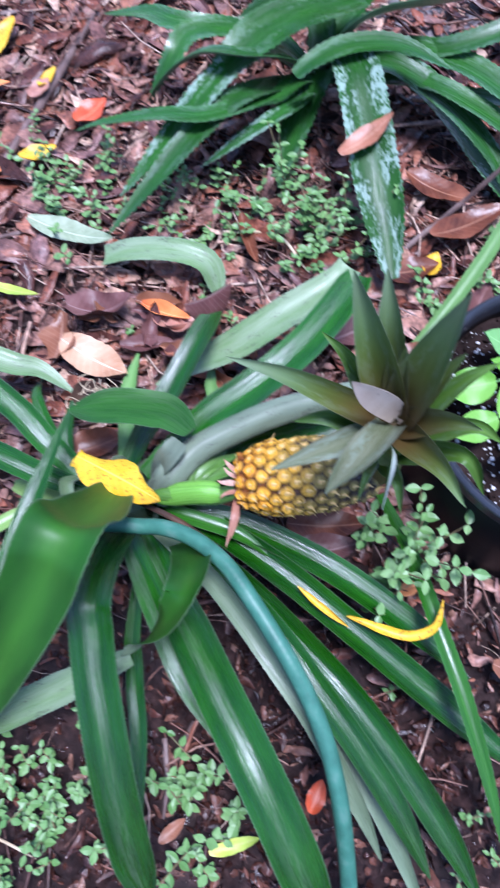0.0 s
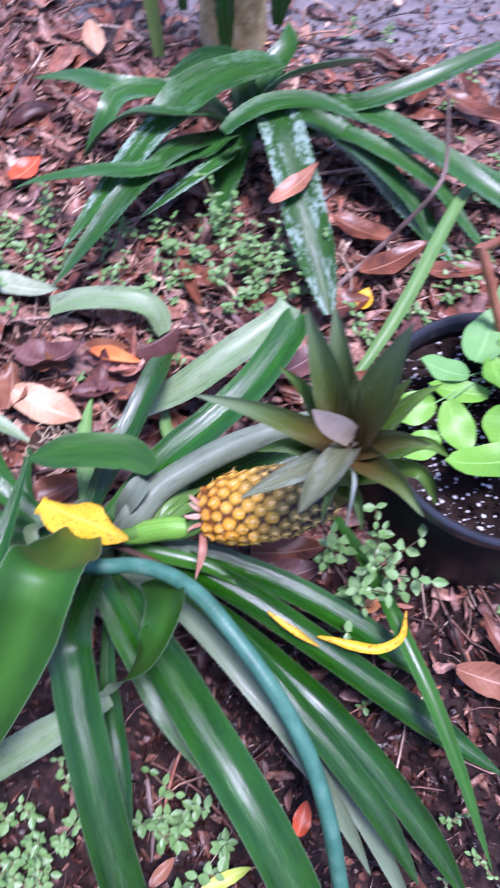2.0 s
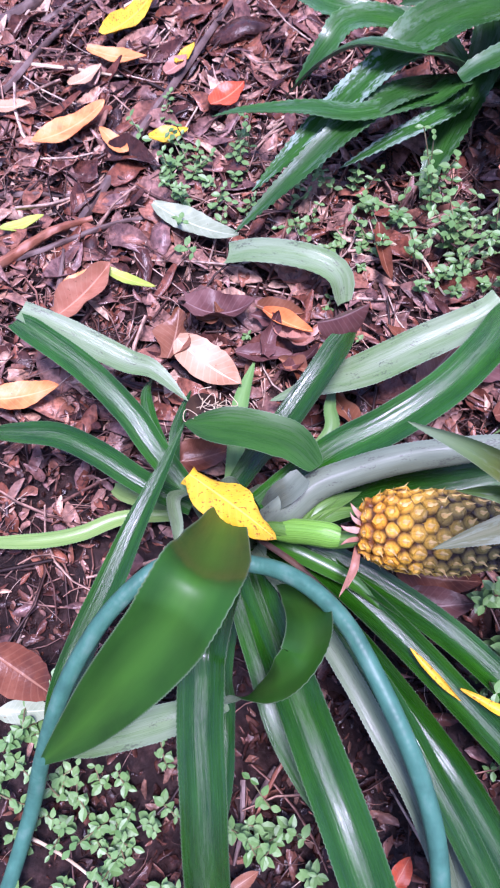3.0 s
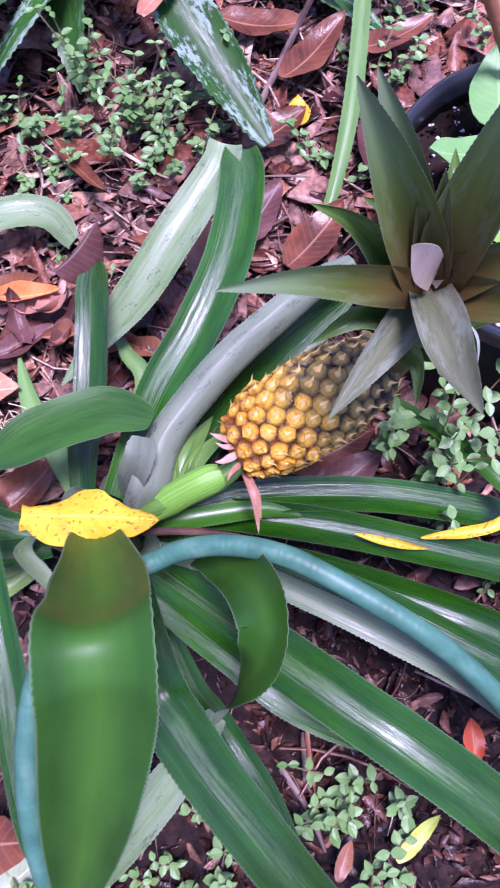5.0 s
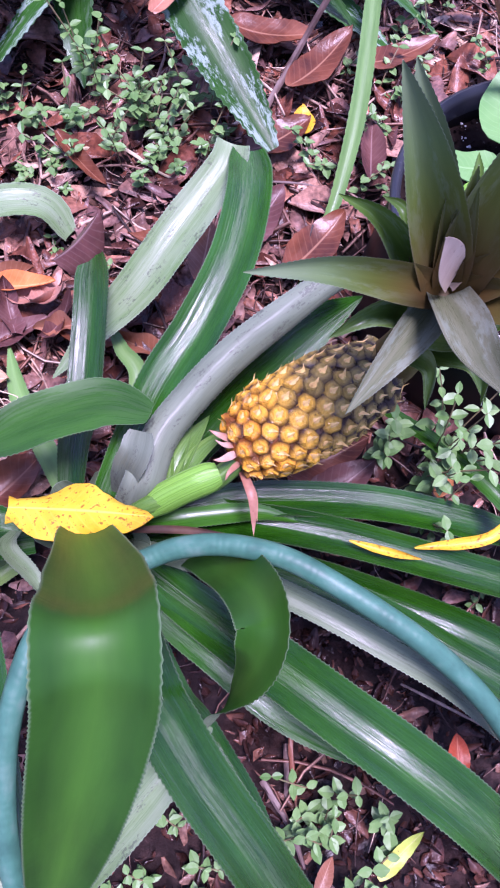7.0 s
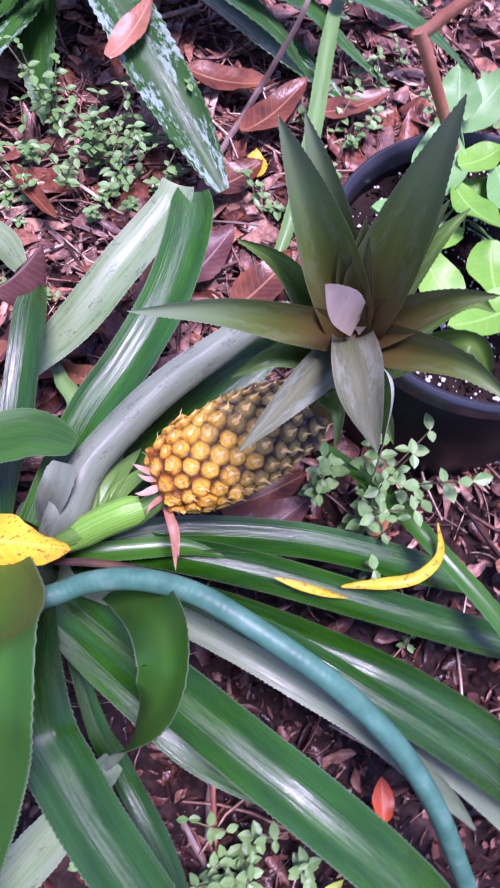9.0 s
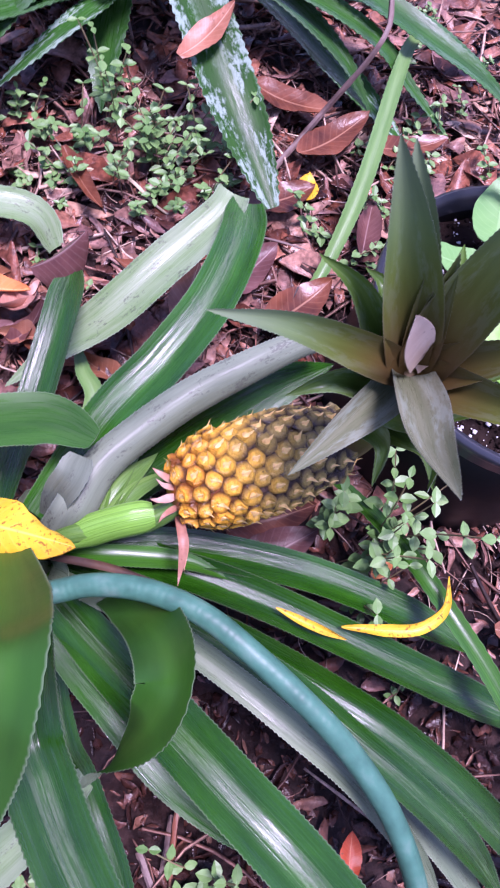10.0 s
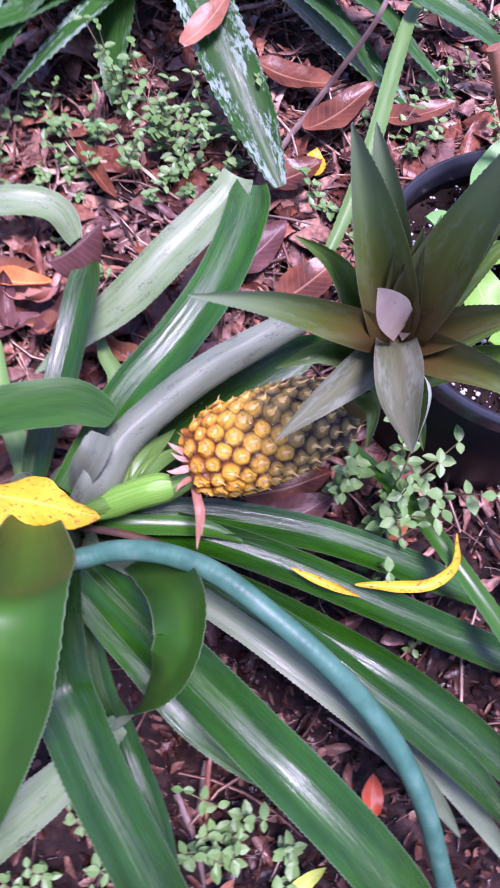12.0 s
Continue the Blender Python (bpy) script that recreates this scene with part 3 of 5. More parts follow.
def debris():
    rnd = random.Random(9)
    shapes = []
    for k in range(10):
        bend = rnd.uniform(-0.2, 0.2)
        v, f, w = [], [], 0.016 * rnd.uniform(0.5, 1.6)
        for j in range(5):
            s = j / 4 - 0.5
            for a in (0, 2.1, 4.2):
                v.append((s, bend * (1 - 4 * s * s) + w * math.cos(a) * (1 - 0.6 * abs(s)), w * math.sin(a) + 0.5 * bend * s))
        for j in range(4):
            for i in range(3):
                f.append((j * 3 + i, j * 3 + (i + 1) % 3, j * 3 + 3 + (i + 1) % 3, j * 3 + 3 + i))
        shapes.append((np.array(v), np.array(f)))
    sticks = []
    while len(sticks) < 18000:
        x, y = strewn(rnd) if rnd.random() < 0.9 else (rnd.gauss(0.2, 1.1), rnd.gauss(1.2, 1.1))
        if rnd.random() < 0.85 * bare(x, y):
            continue
        size = rnd.uniform(0.015, 0.06) if rnd.random() < 0.72 else rnd.uniform(0.07, 0.2)
        sticks.append((rnd.randrange(10), Matrix.Translation((x, y, lay(x, y) + rnd.uniform(0.0, 0.016))) @ Euler((0, rnd.gauss(0, 0.12), rnd.uniform(0, 6.3))).to_matrix().to_4x4() @ Matrix.Scale(size, 4)))
    scatter("twigs_and_stalks", shapes, sticks, DEBRIS, "short dry stalks and twigs among the dead leaves", "twigs")
    chips = []
    for k in range(8):
        v = np.array([(math.cos(a) * rnd.uniform(0.5, 1), math.sin(a) * rnd.uniform(0.4, 0.8), rnd.uniform(-0.2, 0.3)) for a in (0, 1.3, 2.5, 3.8, 5.1)] + [(0, 0, 0.45), (0, 0, -0.4)])
        chips.append((v, np.array([(i, (i + 1) % 5, 5) for i in range(5)] + [((i + 1) % 5, i, 6) for i in range(5)])))
    crumbs = []
    for _ in range(13000):
        x, y = strewn(rnd)
        crumbs.append((rnd.randrange(8), Matrix.Translation((x, y, lay(x, y) + 0.001)) @ Euler((rnd.gauss(0, 0.4), rnd.gauss(0, 0.4), rnd.uniform(0, 6.3))).to_matrix().to_4x4() @ Matrix.Scale(rnd.uniform(0.002, 0.011), 4)))
    scatter("soil_crumbs", chips, crumbs, SHREDS, "soil crumbs and bits of rotting leaf", "soil", True)


litter()
debris()

# ---- the near pineapple plant ----
plant = thing("pineapple_plant", (0.13, 0.69, 0.0), "pineapple plant with glossy toothed leaves and a ripening fruit lying over", "pineapple plant")
GREEN, GREY = (LEAF, LEAF_BACK), (LEAF_BACK, LEAF)


def leaf(points, width, roll=(0,), mats=GREEN, label="", **kw):
    kw = {"teeth": 0.0009, "step": 0.0022, "seed": len(plant.children), **kw}
    if mats is GREEN and "face" not in kw:
        # no two leaves lie at quite the same slant
        slant = 4 * (len(plant.children) * 5 % 7 - 3)
        roll = [r + slant for r in roll]
    return part("leaf", blade(points, width, roll, **kw), mats, plant, label)


def folded(first_part, second_part, width, rolls=((0,), (0,)), label="", mats=(LEAF, LEAF_BACK_GREEN), faces=(None, None), tip=0.5, slim=1.0, root=0.75, **kw):
    """A leaf creased over: it runs to the crease, turns its other side up and runs on."""
    kw = {"teeth": 0.0009, "step": 0.0022, "seed": len(plant.children), **kw}
    bm = blade(first_part, width * slim, rolls[0], tip=0.12, end=0.72, face=faces[0], **kw)
    other = blade(second_part, width * 1.05, rolls[1], base=root, tip=tip, face=faces[1], **kw)
    for f in other.faces:
        f.material_index = 1 - f.material_index
    me = bpy.data.meshes.new("leaf")
    other.to_mesh(me)
    other.free()
    bm.from_mesh(me)
    bpy.data.meshes.remove(me)
    return part("leaf", bm, mats, plant, label)


# towards the camera and below
HEAD = (0.22, 0.46, 0.95)
leaf([(0.130, 0.700, 0.10), (0.128, 0.678, 0.165), (0.141, 0.641, 0.235), (0.154, 0.604, 0.315), (0.161, 0.586, 0.372), (0.158, 0.562, 0.374), (0.149, 0.539, 0.352), (0.117, 0.483, 0.290), (0.076, 0.421, 0.205), (0.028, 0.360, 0.112)], 0.068, cup=0.22, tip=0.5, base=0.3, face=HEAD, label="broad arching leaf, satin green, creased where it bends over", mats=(LEAF_ARCH, LEAF_BACK))
leaf([(0.19, 0.660, 0.10), (0.219, 0.645, 0.140), (0.241, 0.625, 0.184), (0.257, 0.596, 0.245), (0.260, 0.566, 0.275), (0.249, 0.541, 0.262), (0.230, 0.521, 0.230), (0.198, 0.498, 0.190)], 0.045, (40, 20, 5, 0, 0, 10, 60, 150), face=HEAD, base=0.3, cup=0.12, end=0.06, tip=0.4, mats=(LEAF_ARCH_PLAIN, LEAF_BACK), label="leaf curling back under itself, pale underside at the tip")
leaf([(0.16, 0.655, 0.10), (0.215, 0.590, 0.13), (0.266, 0.535, 0.162), (0.306, 0.490, 0.180), (0.353, 0.438, 0.190), (0.395, 0.388, 0.178), (0.438, 0.33, 0.13), (0.48, 0.27, 0.05)], 0.049, cup=0.2, tip=0.25)
leaf([(0.15, 0.65, 0.14), (0.163, 0.585, 0.24), (0.172, 0.540, 0.276), (0.180, 0.514, 0.268), (0.194, 0.475, 0.255), (0.217, 0.422, 0.236), (0.234, 0.377, 0.205), (0.252, 0.330, 0.160), (0.268, 0.288, 0.11), (0.28, 0.255, 0.06)], 0.042, cup=0.22, tip=0.2)
leaf([(0.15, 0.64, 0.12), (0.186, 0.594, 0.125), (0.223, 0.551, 0.143), (0.262, 0.502, 0.146), (0.303, 0.459, 0.132), (0.345, 0.420, 0.115)], 0.036, label="dark leaf with a torn brown edge near the tip")
leaf([(0.16, 0.60, 0.05), (0.180, 0.523, 0.075), (0.196, 0.496, 0.100), (0.208, 0.468, 0.112), (0.224, 0.425, 0.108), (0.235, 0.376, 0.085), (0.245, 0.32, 0.04)], 0.02)
leaf([(0.16, 0.70, 0.09), (0.217, 0.687, 0.120), (0.270, 0.688, 0.112), (0.336, 0.677, 0.106), (0.407, 0.659, 0.098), (0.475, 0.634, 0.085), (0.552, 0.602, 0.060), (0.61, 0.575, 0.025)], 0.038, cup=0.2, tip=0.25)
leaf([(0.16, 0.69, 0.08), (0.212, 0.690, 0.100), (0.277, 0.667, 0.110), (0.357, 0.634, 0.108), (0.442, 0.594, 0.094), (0.516, 0.560, 0.072), (0.60, 0.522, 0.045), (0.70, 0.478, 0.014)], 0.038, cup=0.26, tip=0.25)
leaf([(0.16, 0.68, 0.08), (0.22, 0.655, 0.11), (0.278, 0.625, 0.135), (0.338, 0.590, 0.153), (0.389, 0.557, 0.165), (0.449, 0.515, 0.168), (0.52, 0.458, 0.14), (0.59, 0.395, 0.085), (0.65, 0.335, 0.02)], 0.031, cup=0.26, tip=0.25)
leaf([(0.16, 0.67, 0.09), (0.215, 0.637, 0.14), (0.271, 0.602, 0.168), (0.324, 0.560, 0.181), (0.364, 0.525, 0.182), (0.408, 0.487, 0.169), (0.446, 0.448, 0.142), (0.49, 0.40, 0.09), (0.53, 0.35, 0.03)], 0.022, (0, 15, 20), GREY, tip=0.3)
leaf([(0.17, 0.67, 0.07), (0.25, 0.63, 0.13), (0.327, 0.581, 0.172), (0.371, 0.548, 0.180), (0.416, 0.508, 0.178), (0.462, 0.469, 0.165), (0.519, 0.416, 0.130), (0.58, 0.35, 0.06)], 0.028, cup=0.22, tip=0.25)
leaf([(0.22, 0.64, 0.07), (0.33, 0.575, 0.11), (0.41, 0.520, 0.12), (0.458, 0.470, 0.12), (0.51, 0.41, 0.10), (0.56, 0.345, 0.055), (0.60, 0.29, 0.015)], 0.028, (0, 25, 35), GREY, cup=0.2)
leaf([(0.20, 0.655, 0.10), (0.27, 0.618, 0.13), (0.345, 0.574, 0.143), (0.41, 0.533, 0.142), (0.48, 0.48, 0.12), (0.55, 0.42, 0.08)], 0.016, (0, 20, 30), GREY)
leaf([(0.17, 0.69, 0.10), (0.195, 0.681, 0.126), (0.239, 0.677, 0.128), (0.289, 0.671, 0.122), (0.33, 0.655, 0.11)], 0.02, (0,), (LEAF_SATIN, LEAF_BACK_GREEN), base=0.9)
leaf([(0.05, 0.71, 0.09), (0.048, 0.688, 0.125), (0.073, 0.653, 0.150), (0.09, 0.62, 0.145)], 0.017, (0,), (LEAF_BACK_GREEN, LEAF))
# behind and above
leaf([(0.165, 0.69, 0.12), (0.187, 0.710, 0.170), (0.210, 0.749, 0.176), (0.242, 0.777, 0.182), (0.291, 0.809, 0.194), (0.346, 0.836, 0.204), (0.399, 0.864, 0.200), (0.44, 0.884, 0.182)], 0.034, (0, 10), (LEAF_MEALY, LEAF), cup=-0.25, base=1.25, tip=0.5, end=0.6, label="leaf turned to its grey mealy underside", face=HEAD)
folded([(0.15, 0.72, 0.12), (0.215, 0.796, 0.170), (0.267, 0.849, 0.187), (0.314, 0.913, 0.193), (0.348, 0.993, 0.182), (0.368, 1.075, 0.148)],
       [(0.352, 1.080, 0.156), (0.335, 1.052, 0.150), (0.269, 0.993, 0.130), (0.216, 0.950, 0.108), (0.16, 0.92, 0.082), (0.10, 0.885, 0.055)], 0.047, cup=0.16, label="long leaf folded back on itself, pale underside outwards")
leaf([(0.105, 0.74, 0.075), (0.123, 0.788, 0.105), (0.141, 0.821, 0.128), (0.157, 0.875, 0.142), (0.168, 0.923, 0.146), (0.176, 0.982, 0.134)], 0.036, tip=0.15, end=0.6, label="leaf with a withered brown tip")
folded([(0.160, 0.715, 0.12), (0.174, 0.726, 0.170), (0.186, 0.734, 0.192), (0.195, 0.752, 0.197)],
       [(0.206, 0.764, 0.205), (0.166, 0.787, 0.190), (0.113, 0.787, 0.185), (0.071, 0.778, 0.182), (0.033, 0.774, 0.168)], 0.05, mats=(LEAF_MEALY, LEAF_SATIN), cup=0.08, label="leaf bent sharply aside", tip=0.35, slim=0.6, root=0.35)
leaf([(0.012, 0.37, 0.03), (0.022, 0.432, 0.115), (0.025, 0.503, 0.140), (0.030, 0.569, 0.157), (0.031, 0.637, 0.166), (0.032, 0.712, 0.165), (0.029, 0.781, 0.155)], 0.036, tip=0.6)
folded([(0.06, 0.71, 0.07), (-0.008, 0.747, 0.101), (-0.059, 0.779, 0.117), (-0.136, 0.812, 0.130), (-0.226, 0.838, 0.128), (-0.27, 0.85, 0.12)],
       [(-0.268, 0.866, 0.124), (-0.195, 0.863, 0.110), (-0.112, 0.858, 0.090), (-0.071, 0.865, 0.072), (-0.012, 0.846, 0.05)], 0.036, cup=0.12, label="leaf of a side shoot folded over at its middle")
leaf([(0.06, 0.70, 0.07), (-0.003, 0.700, 0.105), (-0.072, 0.713, 0.114), (-0.133, 0.718, 0.110), (-0.195, 0.706, 0.095), (-0.29, 0.69, 0.05)], 0.033)
leaf([(0.04, 0.69, 0.03), (-0.030, 0.658, 0.035), (-0.071, 0.619, 0.040), (-0.108, 0.594, 0.042), (-0.156, 0.573, 0.04), (-0.25, 0.54, 0.02)], 0.021, (0,), (LEAF_YELLOW, LEAF_YELLOW))
leaf([(0.02, 0.735, 0.05), (-0.035, 0.785, 0.06), (-0.07, 0.83, 0.055), (-0.085, 0.87, 0.03)], 0.018)
leaf([(0.03, 0.71, 0.05), (0.0, 0.775, 0.06), (-0.012, 0.82, 0.05), (-0.02, 0.87, 0.035)], 0.016)
leaf([(0.02, 0.70, 0.03), (-0.025, 0.690, 0.045), (-0.06, 0.692, 0.04)], 0.026, (0,), (LEAF_YELLOW, LEAF_YELLOW), tip=0.3, end=0.5, label="yellowed stub of a leaf base")
leaf([(0.20, 0.50, 0.15), (0.159, 0.467, 0.160), (0.132, 0.447, 0.156), (0.105, 0.428, 0.148), (0.06, 0.40, 0.12), (0.0, 0.375, 0.07)], 0.036, (0,), (LEAF_BACK_GREEN, LEAF), base=0.5)
leaf([(0.20, 0.735, 0.09), (0.266, 0.783, 0.115), (0.327, 0.820, 0.122), (0.392, 0.858, 0.122), (0.460, 0.890, 0.11)], 0.06, (30,), cup=0.08, label="dark leaf under the fruit")
leaf([(0.15, 0.76, 0.05), (0.195, 0.858, 0.062), (0.183, 0.903, 0.06), (0.172, 0.955, 0.045)], 0.02, (0,), (LEAF_LIGHT, LEAF_BACK_GREEN))
leaf([(0.10, 0.73, 0.05), (0.085, 0.79, 0.055), (0.06, 0.87, 0.045), (0.05, 0.95, 0.03)], 0.024, (0,), (LEAF_LIGHT, LEAF_BACK_GREEN))


def rosette():
    """The short stem and the pale clasping leaf bases of the heart."""
    part("stem", tube([(0.13, 0.69, -0.02), (0.13, 0.69, 0.06), (0.133, 0.692, 0.12)], 0.03, 12, 12, (1.1, 1.0, 0.8), 3, 0.06), LEAF_BACK, plant)
    for k in range(7):
        a = 0.9 * k + 0.3
        c, s = math.cos(a), math.sin(a)
        part("leaf_base", blade([(0.13 + 0.018 * c, 0.69 + 0.018 * s, 0.02), (0.13 + 0.034 * c, 0.69 + 0.034 * s, 0.085), (0.13 + 0.058 * c, 0.69 + 0.058 * s, 0.125)], 0.034, cup=0.3, base=1.0, tip=0.2, end=0.6, step=0.01), (LEAF_BACK, LEAF_BACK), plant)


rosette()
part("peduncle", tube([(0.15, 0.69, 0.12), (0.182, 0.694, 0.150), (0.221, 0.698, 0.162), (0.254, 0.703, 0.168), (0.283, 0.716, 0.178)], 0.0105, 18, 12, (0.5, 0.85, 1.1, 1.05, 0.8)), STEM, plant, "thick pale green fruit stalk")
for ex, ey, ez, w in ((0.244, 0.775, 0.135, 0.02), (0.262, 0.780, 0.125, 0.02), (0.228, 0.795, 0.12, 0.016), (0.28, 0.765, 0.12, 0.016)):
    part("bract_leaf", blade([(0.205, 0.698, 0.145), ((0.205 + ex) / 2 - 0.004, (0.698 + ey) / 2, 0.152), (ex, ey, ez)], w, cup=0.15, step=0.006, base=0.8, tip=0.6), (STEM, LEAF_BACK_GREEN), plant)
part("bract_leaf", blade([(0.175, 0.688, 0.152), (0.205, 0.694, 0.172), (0.232, 0.698, 0.184), (0.256, 0.702, 0.184)], 0.029, cup=-0.3, step=0.004, base=0.55, tip=0.12, end=0.75, face=HEAD), (SHEATH_GREEN, LEAF_BACK_GREEN), plant)

part("dry_sheath", blade([(0.160, 0.675, 0.160), (0.195, 0.667, 0.166), (0.225, 0.659, 0.166), (0.26, 0.648, 0.16)], 0.0075, cup=0.3, base=0.5, step=0.004, tip=0.6, wave=0.3), (RUST_SHEATH, RUST_SHEATH), plant, "brown papery sheath")

# the fruit
BASE, TOP, GIRTH = Vector((0.268, 0.720, 0.180)), Vector((0.439, 0.773, 0.193)), 0.0475
AXIS = (TOP - BASE).normalized()
LENGTH = (TOP - BASE).length


def fruit_materials():
    out = []
    for name, top in (("fruit_eye", True), ("fruit_flesh", False)):
        m, nt, b = material(name, 0.18)
        pos = nt.nodes.new("ShaderNodeNewGeometry").outputs["Position"]
        along = node(nt, "ShaderNodeVectorMath")
        along.operation = "DOT_PRODUCT"
        along.inputs[1].default_value = AXIS / LENGTH
        shift = node(nt, "ShaderNodeVectorMath")
        shift.operation = "SUBTRACT"
        shift.inputs[1].default_value = BASE
        nt.links.new(pos, shift.inputs[0])
        nt.links.new(shift.outputs[0], along.inputs[0])
        add = node(nt, "ShaderNodeMath")
        add.operation = "MULTIPLY_ADD"
        add.inputs[1].default_value, add.inputs[2].default_value = 0.22, -0.11
        nt.links.new(nt.nodes.new("ShaderNodeObjectInfo").outputs["Random"], add.inputs[0])
        total = node(nt, "ShaderNodeMath")
        total.operation = "ADD"
        nt.links.new(along.outputs["Value"], total.inputs[0])
        nt.links.new(add.outputs[0], total.inputs[1])
        if top:
            # dark seams between the eyes, a golden body, a pale yellow point under the bract that also paints its
            # highlight
            rim = ramp(nt, total.outputs[0], (0.0, (0.25, 0.07, 0.006)), (0.22, (0.11, 0.042, 0.009)), (0.45, (0.05, 0.03, 0.02)), (0.85, (0.045, 0.034, 0.028)))
            heart = ramp(nt, total.outputs[0], (0.0, (0.95, 0.41, 0.018)), (0.3, (0.88, 0.49, 0.04)), (0.55, (0.34, 0.24, 0.05)), (0.92, (0.26, 0.21, 0.06)))
            point = ramp(nt, total.outputs[0], (0.0, (0.95, 0.55, 0.10)), (0.5, (0.85, 0.66, 0.2)), (0.95, (0.6, 0.54, 0.16)))
            co = nt.nodes.new("ShaderNodeTexCoord").outputs["Object"]
            flat = node(nt, "ShaderNodeVectorMath")
            flat.operation = "MULTIPLY"
            flat.inputs[1].default_value = (1, 1, 0)
            nt.links.new(co, flat.inputs[0])
            far_out = node(nt, "ShaderNodeVectorMath")
            far_out.operation = "LENGTH"
            nt.links.new(flat.outputs[0], far_out.inputs[0])
            col = mix(nt, ramp(nt, far_out.outputs["Value"], (0.5, (0, 0, 0)), (0.86, (1, 1, 1))), heart, rim)
            col = mix(nt, ramp(nt, far_out.outputs["Value"], (0.1, (0.85,) * 3), (0.34, (0, 0, 0))), col, point)
            col = mix(nt, 0.5, col, ramp(nt, noisy(nt, co, 2.2, 4), (0.3, (0.5, 0.45, 0.45)), (0.7, (1.25, 1.2, 1.1))), "MULTIPLY")
            bump(nt, b, noisy(nt, co, 6, 3), 0.4, 0.1)
        else:
            col = ramp(nt, total.outputs[0], (0.0, (0.28, 0.07, 0.008)), (0.35, (0.09, 0.035, 0.008)), (0.65, (0.05, 0.035, 0.014)), (0.95, (0.025, 0.022, 0.016)))
        nt.links.new(col, b.inputs["Base Color"])
        out.append(m)
    return out


EYE_SKIN, FLESH = fruit_materials()
# tan bracts; the palest cream paints the glint on their tips
EYE_TIP = spotted("eye_bract_glint", (0.45, 0.22, 0.05), (0.76, 0.5, 0.15), (0.86, 0.7, 0.4), 0.45, 3)


def girth(s):
    """The fruit's radius at a share s of its length."""
    return GIRTH * max(0.02, (1 - abs(2 * s - 1.0) ** 2.9)) ** 0.5 * (1.03 - 0.16 * s)


